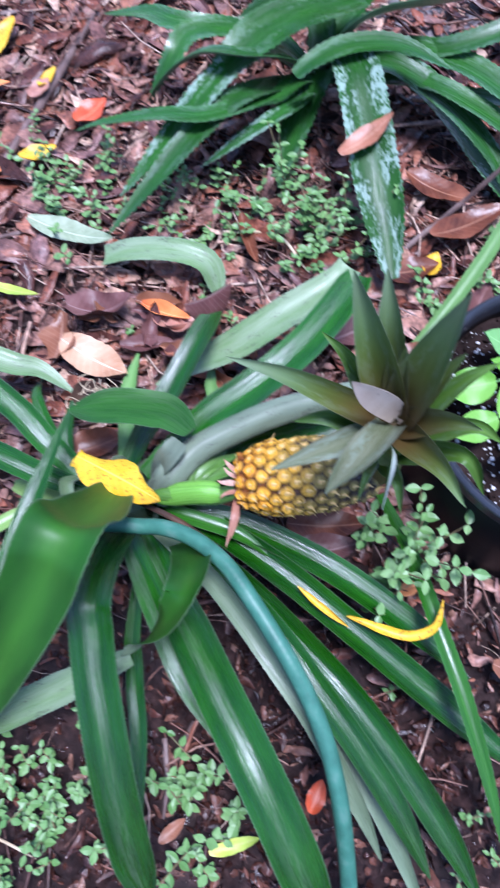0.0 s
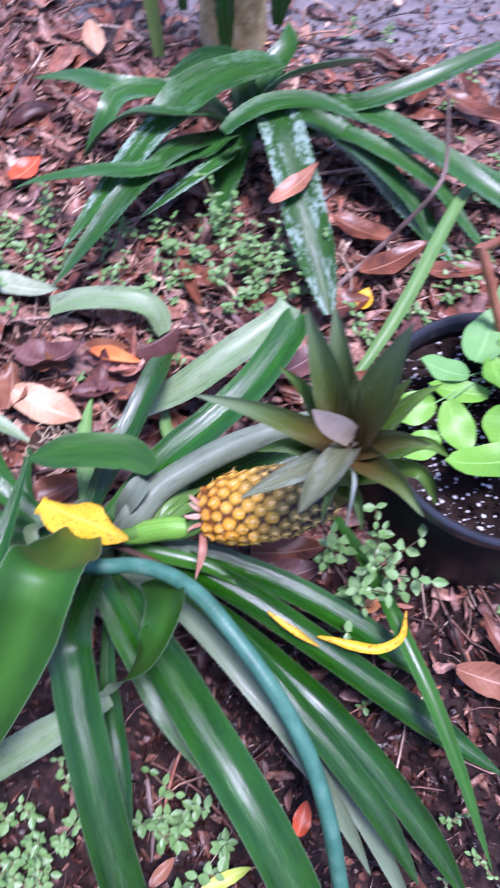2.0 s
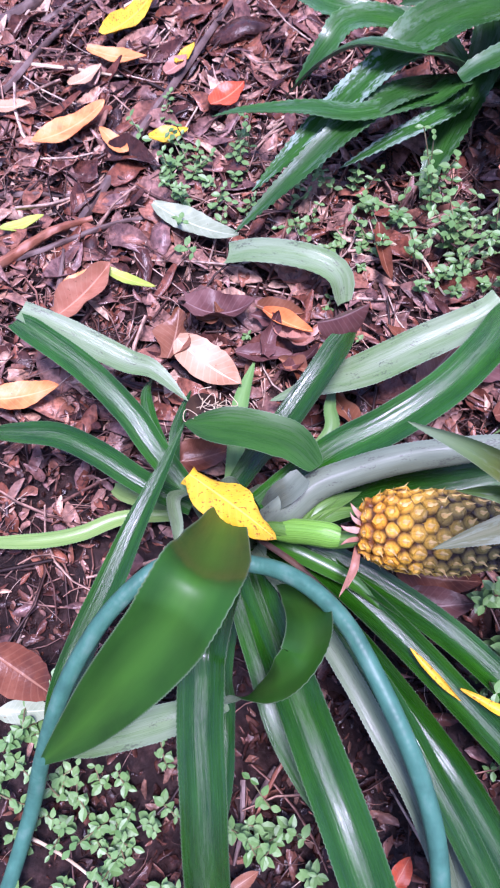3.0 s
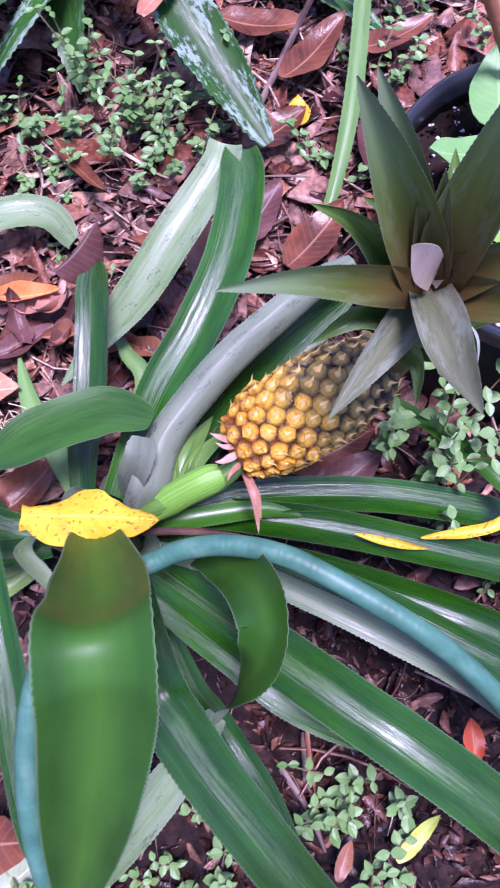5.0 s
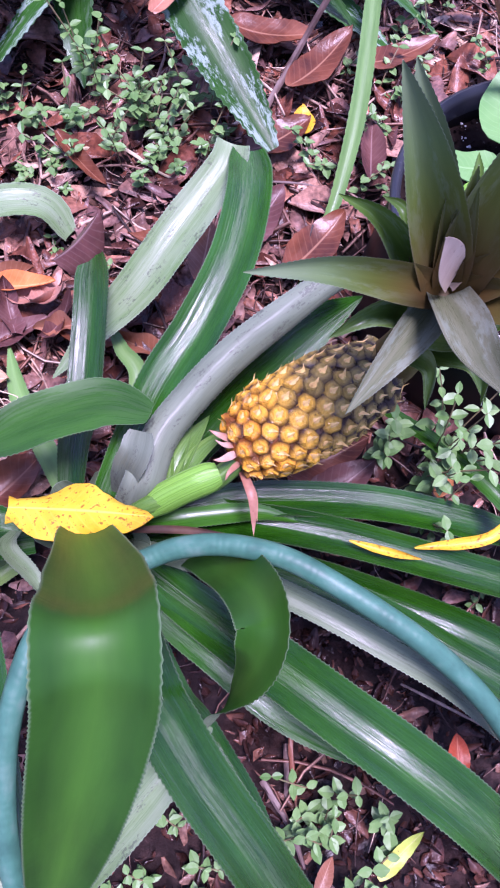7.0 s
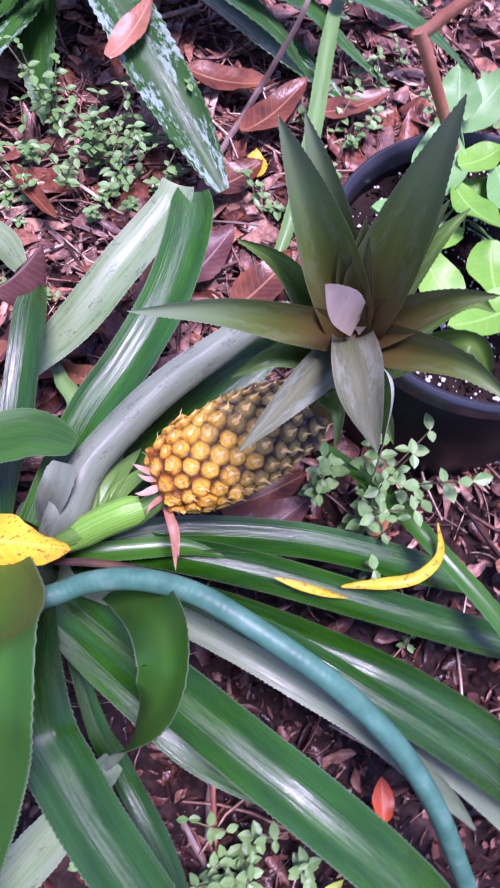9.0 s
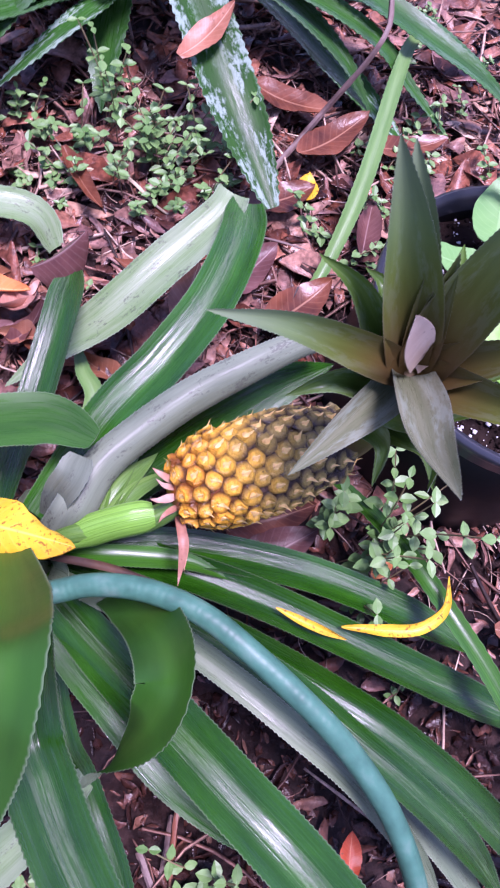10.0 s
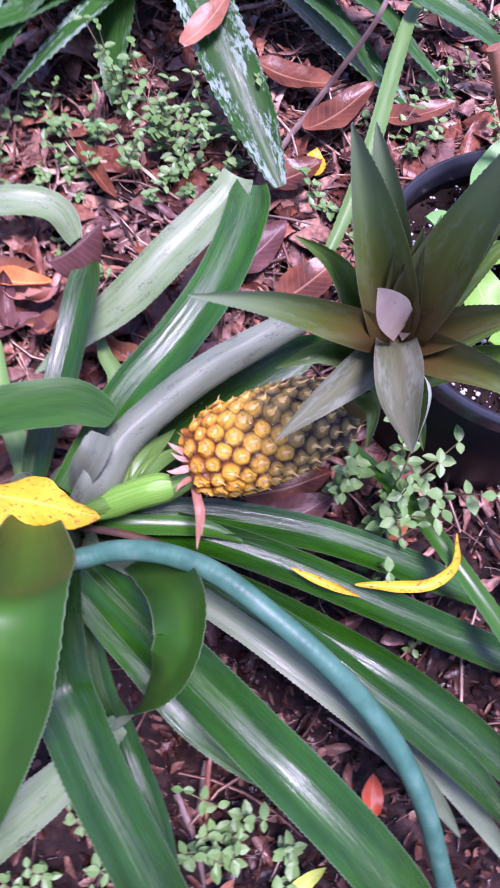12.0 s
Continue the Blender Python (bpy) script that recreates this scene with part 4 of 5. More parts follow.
def make_fruit():
    turn = AXIS.to_track_quat("Z", "Y").to_matrix()
    bm = bmesh.new()
    rings = []
    for k in range(25):
        s = k / 24
        rings.append([bm.verts.new(BASE + turn @ Vector((girth(s) * 0.93 * math.cos(a), girth(s) * 0.93 * math.sin(a), s * LENGTH))) for a in (2 * math.pi * j / 24 for j in range(24))])
    for r0, r1 in zip(rings, rings[1:]):
        for j in range(24):
            bm.faces.new((r0[j], r0[(j + 1) % 24], r1[(j + 1) % 24], r1[j]))
    bm.faces.new(rings[0][::-1])
    bm.faces.new(rings[-1])
    fruit = part("fruit", bm, FLESH, plant, "ripening pineapple, golden at the base and dark olive above")
    # an eye: a low, uneven six-sided boss of flat facets, its bract lying over the middle
    eyes = []
    for kind in range(5):
        dice = random.Random(70 + kind)
        bm = bmesh.new()
        rows = []
        for r, z, slack in ((1.04, -0.3, 0.0), (0.98, 0.0, 0.06), (0.84, 0.34, 0.13), (0.5, 0.56, 0.2), (0.2, 0.5, 0.08)):
            rows.append([bm.verts.new((r * math.cos(a) * (1 + dice.gauss(0, slack)), r * math.sin(a) * (1 + dice.gauss(0, slack)), z + dice.gauss(0, slack * 0.6))) for a in (math.pi / 6 + math.pi / 3 * j for j in range(6))])
        for r0, r1 in zip(rows, rows[1:]):
            for j in range(6):
                bm.faces.new((r0[j], r0[(j + 1) % 6], r1[(j + 1) % 6], r1[j]))
        bm.faces.new(rows[-1])
        lean, long = dice.uniform(-0.4, 0.4), dice.uniform(0.3, 0.85)
        spine = [bm.verts.new(c) for c in ((-0.48, -0.4, 0.34), (0.48, -0.4, 0.34), (0.0, -0.2, 0.6), (lean * 0.5, 0.2, 0.64), (lean, long, dice.uniform(0.75, 1.15)), (-0.24, 0.15, 0.44), (0.24, 0.15, 0.44))]
        for f in ((0, 2, 3, 5), (2, 1, 6, 3), (5, 3, 4), (3, 6, 4), (0, 5, 6, 1), (5, 4, 6), (0, 1, 2)):
            bm.faces.new([spine[i] for i in f]).material_index = 1
        bmesh.ops.recalc_face_normals(bm, faces=bm.faces)
        me = bpy.data.meshes.new("fruit_eye")
        bm.to_mesh(me)
        bm.free()
        me.materials.append(EYE_SKIN)
        me.materials.append(EYE_TIP)
        me.polygons.foreach_set("use_smooth", [False] * len(me.polygons))
        eyes.append(me)
    rnd = random.Random(3)
    rows_n, per = 13, 14
    for k in range(rows_n):
        s = 0.035 + 0.93 * (k + 0.5) / rows_n
        ring = per if girth(s) > 0.036 else (10 if girth(s) > 0.026 else 7)
        for j in range(ring):
            a = 2 * math.pi * (j + 0.5 * (k % 2) + 0.04 * k) / ring
            r = girth(s)
            slope = math.atan2(girth(min(1, s + 0.03)) - girth(max(0, s - 0.03)), 0.06 * LENGTH)
            out = Vector((math.cos(a), math.sin(a), 0)) * math.cos(slope) - Vector((0, 0, 1)) * math.sin(slope)
            way = turn @ out
            tang = (turn @ Vector((-math.sin(a), math.cos(a), 0))).normalized()
            along = way.cross(tang).normalized() * -1
            if along.dot(AXIS) < 0:
                along = -along
            right = along.cross(way)
            size = min(2 * math.pi * r / ring * 0.6, 0.0142) * rnd.uniform(0.88, 1.12)
            a += rnd.gauss(0, 0.035)
            place = BASE + turn @ Vector((0.9 * r * math.cos(a), 0.9 * r * math.sin(a), s * LENGTH)) - origin(fruit)
            m = Matrix((right, along, way)).transposed().to_4x4()
            ob = new("fruit_eye", rnd.choice(eyes))
            ob.parent = fruit
            ob.matrix_basis = Matrix.Translation(place) @ m @ Matrix.Diagonal((size, size * 0.98, size * rnd.uniform(0.7, 1.05), 1)) @ Matrix.Rotation(rnd.gauss(0, 0.12), 4, "Z") @ Matrix.Rotation(rnd.gauss(0, 0.1), 4, "X")
    return fruit


make_fruit()
for pts, w in (
    ([(0.277, 0.705, 0.175), (0.280, 0.675, 0.180), (0.276, 0.645, 0.156)], 0.009),
    ([(0.275, 0.704, 0.170), (0.283, 0.680, 0.176), (0.281, 0.655, 0.168)], 0.006),
    ([(0.273, 0.715, 0.195), (0.260, 0.710, 0.202), (0.252, 0.712, 0.200)], 0.008),
    ([(0.273, 0.728, 0.195), (0.261, 0.733, 0.203), (0.254, 0.739, 0.203)], 0.007),
    ([(0.272, 0.722, 0.198), (0.263, 0.722, 0.206), (0.257, 0.727, 0.209)], 0.006),
    ([(0.276, 0.709, 0.185), (0.264, 0.700, 0.192), (0.259, 0.694, 0.189)], 0.006),
):
    part("dry_bract", blade(pts, w, cup=0.15, step=0.004, tip=0.8), (DRY, DRY), plant, "dry pink bract")

# the crown: it turns up from the lying fruit
crown = part("crown", tube([tuple(TOP - AXIS * 0.012), (0.436, 0.768, 0.225), (0.434, 0.762, 0.29), (0.427, 0.756, 0.355)], 0.019, 14, 10, (1.3, 1.1, 0.9, 0.45)), CROWN_RED, plant, "leafy crown of the fruit")


def crown_leaf(goal, width, out=0.5, rise=0.3, base=0.35, mats=None, **kw):
    """From the crown's stem at a height, out and over to the goal; out and rise shape the arch."""
    kw = {"teeth": 0.0004, "step": 0.0018, "base": 0.85, "tip": 0.8, "cup": 0.3, "seed": len(crown.children) + 50, "thick": 0.002, "face": HEAD, **kw}
    foot, goal = Vector((0.429, 0.757, base)), Vector(goal)
    way = goal - foot
    third = foot + Vector((way.x * 0.33, way.y * 0.33, way.z * (0.33 + rise * 0.5)))
    two = foot + Vector((way.x * (0.66 + 0.04 * out), way.y * (0.66 + 0.04 * out), way.z * (0.66 + rise)))
    part("crown_leaf", blade([tuple(foot), tuple(third), tuple(two), tuple(goal)], width, (0,), **kw), mats or (CROWN_RED, CROWN_BACK), crown)


DULL, SILVER = (CROWN, CROWN_BACK), (CROWN_MAUVE, CROWN_BACK)
crown_leaf((0.274, 0.736, 0.457), 0.027, rise=0.12)
crown_leaf((0.325, 0.671, 0.390), 0.029, rise=0.1, base=0.34, mats=SILVER)
crown_leaf((0.374, 0.628, 0.487), 0.031, tip=0.65, rise=-0.05, mats=SILVER)
crown_leaf((0.345, 0.792, 0.432), 0.028, rise=0.2, base=0.33, mats=DULL)
crown_leaf((0.334, 0.732, 0.366), 0.028, rise=0.5, base=0.32, mats=DULL)
crown_leaf((0.362, 0.797, 0.516), 0.037, tip=0.65, rise=0.05)
crown_leaf((0.388, 0.828, 0.486), 0.036, tip=0.65, rise=0.1, base=0.33)
crown_leaf((0.446, 0.778, 0.537), 0.040, tip=0.65, rise=0.0)
crown_leaf((0.462, 0.772, 0.470), 0.030, rise=0.05)
crown_leaf((0.50, 0.795, 0.43), 0.028, rise=0.2, base=0.32, mats=DULL)
crown_leaf((0.486, 0.720, 0.447), 0.030, rise=0.15)
crown_leaf((0.485, 0.662, 0.424), 0.030, rise=0.25)
crown_leaf((0.52, 0.742, 0.385), 0.028, rise=0.5, base=0.30, mats=DULL)
crown_leaf((0.515, 0.70, 0.36), 0.026, rise=0.8, base=0.28, mats=DULL)
crown_leaf((0.430, 0.672, 0.345), 0.024, rise=1.2, base=0.29, mats=DULL)
crown_leaf((0.452, 0.683, 0.31), 0.022, rise=0.8, base=0.27, mats=DULL)
crown_leaf((0.41, 0.69, 0.30), 0.022, rise=0.8, base=0.26, mats=DULL)
crown_leaf((0.46, 0.83, 0.40), 0.026, rise=0.3, base=0.29, mats=DULL)
crown_leaf((0.40, 0.83, 0.37), 0.024, rise=0.4, base=0.28, mats=DULL)
crown_leaf((0.416, 0.775, 0.460), 0.024, rise=0.0)
crown_leaf((0.405, 0.778, 0.452), 0.020, rise=0.0)
crown_leaf((0.378, 0.728, 0.470), 0.025, tip=0.6, cup=0.04, rise=0.0, base=0.37, mats=(PINKISH, PINKISH))
crown_leaf((0.455, 0.768, 0.43), 0.010, tip=0.7, rise=0.0, base=0.36, mats=(PINKISH, PINKISH))

# ---- the hose ----
hose = part("garden_hose", tube([(0.04, 0.10, 0.012), (0.03, 0.20, 0.02), (0.028, 0.30, 0.06), (0.030, 0.365, 0.115), (0.035, 0.417, 0.160), (0.041, 0.466, 0.190), (0.056, 0.526, 0.215), (0.079, 0.575, 0.230), (0.102, 0.606, 0.230), (0.138, 0.630, 0.208), (0.175, 0.638, 0.200), (0.208, 0.641, 0.209), (0.248, 0.633, 0.222), (0.289, 0.612, 0.234), (0.327, 0.579, 0.238), (0.372, 0.535, 0.230), (0.403, 0.501, 0.212), (0.432, 0.460, 0.190), (0.458, 0.408, 0.155), (0.485, 0.34, 0.09), (0.51, 0.26, 0.03), (0.53, 0.18, 0.012)], 0.0094, 170, 14), HOSE)
tagged(hose, "teal rubber garden hose laid over the pineapple leaves", "garden hose")

# ---- the far bromeliad ----
far = thing("bromeliad", (0.236, 1.547, 0.0), "dark green toothed bromeliad rosette dusted with pale scale", "bromeliad")


def far_leaf(points, width, roll=(0,), mats=None, **kw):
    kw = {"teeth": 0.0026, "step": 0.006, "base": 0.75, "cup": 0.11, "seed": len(far.children) + 100, "thick": 0.004, **kw}
    part("leaf", blade(points, width, roll, **kw), mats or (LEAF_FAR, LEAF_BACK), far)


SCALY = (LEAF_SCALY, LEAF_BACK)
HEART = (0.215, 1.590, 0.04)
far_leaf([HEART, (0.255, 1.54, 0.15), (0.292, 1.472, 0.167), (0.326, 1.392, 0.145), (0.357, 1.310, 0.117), (0.387, 1.238, 0.090), (0.420, 1.145, 0.062)], 0.074, mats=SCALY, tip=0.3, end=0.25)
far_leaf([HEART, (0.30, 1.60, 0.09), (0.370, 1.595, 0.078), (0.458, 1.540, 0.060), (0.552, 1.442, 0.036), (0.655, 1.303, 0.022)], 0.072, mats=SCALY, tip=0.35)
far_leaf([HEART, (0.36, 1.59, 0.12), (0.469, 1.560, 0.130), (0.577, 1.492, 0.124), (0.679, 1.422, 0.112), (0.771, 1.380, 0.085), (0.86, 1.35, 0.03)], 0.05)
far_leaf([(0.20, 1.432, 0.165), (0.225, 1.455, 0.178), (0.278, 1.497, 0.182), (0.359, 1.512, 0.182), (0.450, 1.495, 0.165)], 0.044, base=0.5, tip=0.5)
far_leaf([(0.06, 1.44, 0.14), (0.093, 1.457, 0.168), (0.157, 1.543, 0.176), (0.256, 1.628, 0.165), (0.285, 1.655, 0.15)], 0.082, (20, 10), base=0.4, tip=0.25, end=0.35)
far_leaf([HEART, (0.272, 1.561, 0.165), (0.313, 1.574, 0.190), (0.365, 1.602, 0.190), (0.446, 1.677, 0.160)], 0.058, tip=0.3, end=0.3)
far_leaf([HEART, (0.34, 1.60, 0.10), (0.445, 1.586, 0.140), (0.549, 1.621, 0.170), (0.656, 1.687, 0.190), (0.775, 1.770, 0.200)], 0.036, (0, 20, 20))
far_leaf([HEART, (0.13, 1.585, 0.12), (0.055, 1.557, 0.140), (-0.038, 1.543, 0.150), (-0.107, 1.585, 0.130), (-0.22, 1.635, 0.08)], 0.042)
far_leaf([HEART, (0.17, 1.49, 0.15), (0.110, 1.444, 0.182), (0.040, 1.444, 0.176), (-0.018, 1.433, 0.140), (-0.075, 1.415, 0.075)], 0.042)
far_leaf([HEART, (0.15, 1.52, 0.14), (0.100, 1.461, 0.160), (0.050, 1.393, 0.137), (0.013, 1.342, 0.107), (-0.06, 1.220, 0.06)], 0.052, mats=SCALY)
far_leaf([HEART, (0.14, 1.42, 0.12), (0.069, 1.347, 0.138), (-0.014, 1.344, 0.128), (-0.117, 1.329, 0.108), (-0.17, 1.325, 0.085)], 0.04)
far_leaf([HEART, (0.12, 1.42, 0.13), (0.059, 1.330, 0.123), (0.009, 1.247, 0.098), (-0.055, 1.135, 0.062)], 0.046)
far_leaf([HEART, (0.20, 1.45, 0.10), (0.165, 1.393, 0.106), (0.120, 1.359, 0.087), (0.060, 1.312, 0.060)], 0.034, mats=SCALY)
far_leaf([HEART, (0.19, 1.50, 0.10), (0.164, 1.440, 0.112), (0.120, 1.397, 0.124), (0.075, 1.340, 0.13)], 0.034)
far_leaf([HEART, (0.225, 1.555, 0.085), (0.210, 1.464, 0.070), (0.200, 1.389, 0.050), (0.195, 1.33, 0.02)], 0.058)
far_leaf([HEART, (0.08, 1.55, 0.14), (0.003, 1.509, 0.160), (-0.021, 1.458, 0.148), (-0.060, 1.42, 0.09)], 0.05)
far_leaf([HEART, (0.40, 1.53, 0.11), (0.50, 1.49, 0.11), (0.591, 1.438, 0.096), (0.651, 1.383, 0.066), (0.725, 1.33, 0.025)], 0.04)
far_leaf([HEART, (0.33, 1.55, 0.12), (0.449, 1.505, 0.100), (0.545, 1.430, 0.070), (0.60, 1.36, 0.03)], 0.05)
far_leaf([(0.45, 1.55, 0.08), (0.58, 1.52, 0.10), (0.69, 1.49, 0.085), (0.83, 1.50, 0.02)], 0.038)
far_leaf([HEART, (0.20, 1.66, 0.12), (0.13, 1.67, 0.13), (0.05, 1.65, 0.10)], 0.05)
far_leaf([HEART, (0.25, 1.67, 0.11), (0.285, 1.73, 0.14), (0.28, 1.79, 0.15)], 0.05)

# ---- single loose strap leaves ----
for pts, w, label in (
    ([(0.70, 1.50, 0.07), (0.655, 1.450, 0.085), (0.613, 1.357, 0.088), (0.553, 1.200, 0.073), (0.500, 1.089, 0.050), (0.459, 1.025, 0.029), (0.41, 0.96, 0.016)], 0.023, "long light green strap leaf lying across the litter"),
    ([(0.46, 0.80, 0.02), (0.492, 0.731, 0.071), (0.516, 0.674, 0.105), (0.544, 0.614, 0.117), (0.584, 0.543, 0.108), (0.63, 0.46, 0.075), (0.68, 0.37, 0.02)], 0.02, "narrow green strap leaf beside the pot"),
    ([(-0.060, 1.112, 0.030), (-0.007, 1.120, 0.050), (0.068, 1.124, 0.062), (0.118, 1.120, 0.052), (0.140, 1.095, 0.020)], 0.046, "pale cut strap leaf lying on the litter"),
):
    ob = part("strap_leaf", blade(pts, w, base=0.6 if w < 0.035 else 0.9, tip=0.45 if w < 0.035 else 0.15, end=0.02 if w < 0.035 else 0.6, teeth=0.0008), (LEAF_SATIN if w < 0.022 else LEAF_LIGHT if w < 0.035 else LEAF_BACK_GREEN, LEAF_BACK_GREEN))
    tagged(ob, label, "leaf")

# ---- the pot and its plant ----
POT = Vector((0.648, 0.893, 0.0))
pot = thing("plant_pot", POT, "black plastic nursery pot with a rolled rim", "plant pot")


def lathe(profile, at, sides=56, loop=False):
    bm = bmesh.new()
    rings = [[bm.verts.new((at.x + r * math.cos(a), at.y + r * math.sin(a), z)) for a in (2 * math.pi * j / sides for j in range(sides))] for r, z in profile]
    for r0, r1 in zip(rings, rings[1:]):
        for j in range(sides):
            bm.faces.new((r0[j], r0[(j + 1) % sides], r1[(j + 1) % sides], r1[j]))
    if loop:
        for j in range(sides):
            bm.faces.new((rings[-1][j], rings[-1][(j + 1) % sides], rings[0][(j + 1) % sides], rings[0][j]))
    else:
        bm.faces.new(rings[0][::-1])
        bm.faces.new(rings[-1])
    bmesh.ops.recalc_face_normals(bm, faces=bm.faces)
    return bm


part("body", lathe(((0.170, -0.022), (0.173, -0.018), (0.171, 0.05), (0.168, 0.1), (0.164, 0.185), (0.161, 0.187), (0.160, 0.10), (0.16, 0.04)), POT), PLASTIC, pot)
part("rim", lathe(((0.161, 0.179), (0.166, 0.179), (0.169, 0.183), (0.1695, 0.197), (0.172, 0.2), (0.174, 0.207), (0.173, 0.212), (0.169, 0.214), (0.164, 0.211), (0.162, 0.204), (0.161, 0.185)), POT, loop=True), RIM_LIT_PLASTIC, pot)


def pot_soil():
    bm = bmesh.new()
    rnd = random.Random(2)
    rings = []
    for k in range(14):
        r = 0.1605 * k / 13
        rings.append([bm.verts.new((POT.x + r * math.cos(a), POT.y + r * math.sin(a), 0.176 + 0.008 * rnd.uniform(-1, 1))) for a in (2 * math.pi * j / 48 for j in range(48))])
    for r0, r1 in zip(rings, rings[1:]):
        for j in range(48):
            bm.faces.new((r0[j], r0[(j + 1) % 48], r1[(j + 1) % 48], r1[j]))
    low = [bm.verts.new(v.co - Vector((0, 0, 0.04))) for v in rings[-1]]
    for j in range(48):
        bm.faces.new((rings[-1][j], rings[-1][(j + 1) % 48], low[(j + 1) % 48], low[j]))
    bm.faces.new(low)
    bmesh.ops.remove_doubles(bm, verts=bm.verts, dist=0.0004)
    ob = part("potting_soil", bm, POTSOIL)
    tagged(ob, "dark potting soil filling the pot", "soil")
    chips = []
    for k in range(6):
        v = np.array([(math.cos(a) * rnd.uniform(0.6, 1), math.sin(a) * rnd.uniform(0.6, 1), rnd.uniform(-0.2, 0.3)) for a in (0, 1.3, 2.5, 3.8, 5.1)] + [(0, 0, 0.7), (0, 0, -0.6)])
        chips.append((v, np.array([(i, (i + 1) % 5, 5) for i in range(5)] + [((i + 1) % 5, i, 6) for i in range(5)])))
    spots = []
    for _ in range(900):
        a, r = rnd.uniform(0, 6.3), 0.156 * math.sqrt(rnd.random())
        spots.append((rnd.randrange(6), Matrix.Translation((POT.x + r * math.cos(a), POT.y + r * math.sin(a), 0.18)) @ Matrix.Rotation(rnd.uniform(0, 6), 4, "Z") @ Matrix.Scale(rnd.choice((0.0007, 0.001, 0.0014, 0.002, 0.0028, 0.0042)), 4)))
    scatter("perlite", chips, spots, PERLITE, "white perlite grains on the potting soil", "perlite")
    spots = []
    for _ in range(1500):
        a, r = rnd.uniform(0, 6.3), 0.156 * math.sqrt(rnd.random())
        spots.append((rnd.randrange(6), Matrix.Translation((POT.x + r * math.cos(a), POT.y + r * math.sin(a), 0.178)) @ Euler((rnd.uniform(0, 6), rnd.uniform(0, 6), 0)).to_matrix().to_4x4() @ Matrix.Scale(rnd.uniform(0.0015, 0.005), 4)))
    scatter("soil_clods", chips, spots, POTSOIL, "small dark clods of potting soil", "soil", True)


pot_soil()
STUMP = Vector((0.669, 0.995, 0.15))
shrub = thing("potted_shrub", STUMP, "young shrub in the pot, cut reddish branch, fresh green leaves", "shrub")
part("branch", tube([(0.672, 0.992, 0.135), (0.657, 0.998, 0.20), (0.619, 1.026, 0.27), (0.575, 1.058, 0.345)], 0.006, 16, 10, (1.2, 1, 1, 1.15), 3, 0.03), BRANCH, shrub, "upright reddish-brown branch")
part("branch", tube([(0.575, 1.057, 0.338), (0.613, 1.059, 0.372), (0.662, 1.059, 0.405), (0.751, 1.056, 0.46)], 0.0056, 18, 10, (1.1, 1, 0.95, 0.9), 4, 0.03), BRANCH, shrub, "side branch growing out level")


def shrub_leaf(at, heading, length, width, pitch=10, pale=False, seed=0):
    bm = oval(length, width, 0.2, 0.35, 0.05, 0.0009, 9, seed)
    bmesh.ops.translate(bm, verts=bm.verts, vec=(-length / 2, 0, 0))
    m = Matrix.Translation(at) @ Euler((radians(6 * ((seed * 7) % 5 - 2)), radians(-pitch), radians(heading))).to_matrix().to_4x4()
    foot = m @ Vector((-length / 2, 0, 0))
    bm.transform(m)
    part("leaf", bm, POT_LEAF_PALE if pale else POT_LEAF, shrub)
    start = Vector((0.664, 0.995, 0.15 + 0.008 * (seed % 6)))
    part("stalk", tube([tuple(start), tuple((start + foot) / 2 + Vector((0, 0, 0.01))), tuple(foot)], 0.0011, 8, 5), POT_LEAF_PALE, shrub)


BACK_LEAVES = (
    (0.617, 0.990, 0.245, 70, 0.105, 0.064, 5, True), (0.670, 0.940, 0.235, 330, 0.10, 0.052, 10, False), (0.563, 0.941, 0.23, 165, 0.075, 0.05, 5, True),
    (0.581, 0.910, 0.23, 175, 0.09, 0.038, 5, False), (0.579, 0.850, 0.23, 290, 0.085, 0.05, -10, False), (0.631, 0.921, 0.25, 290, 0.075, 0.05, 10, False),
    (0.637, 0.856, 0.23, 255, 0.08, 0.06, 0, False), (0.609, 0.805, 0.25, 190, 0.125, 0.056, 5, False), (0.658, 0.981, 0.25, 10, 0.06, 0.042, 10, False),
)
FRONT_LEAVES = (
    (0.687, 1.055, 0.25, 30, 0.10, 0.055, 20, True), (0.651, 1.053, 0.265, 75, 0.07, 0.05, 15, True), (0.685, 0.935, 0.24, 285, 0.09, 0.06, 0, True),
    (0.663, 0.793, 0.24, 285, 0.055, 0.034, -20, False), (0.535, 0.825, 0.22, 215, 0.065, 0.042, 0, False), (0.723, 0.852, 0.24, 330, 0.10, 0.055, 5, False),
    (0.521, 0.872, 0.23, 200, 0.07, 0.05, 0, False), (0.736, 0.979, 0.27, 10, 0.11, 0.06, 20, False), (0.726, 0.802, 0.22, 300, 0.07, 0.04, 0, False),
)
for k, (x, y, z, h, ln, w, p, pale) in enumerate(BACK_LEAVES + FRONT_LEAVES):
    shrub_leaf((x, y + 0.012, z), h, ln * 0.9, w * 0.9, p, pale, k)

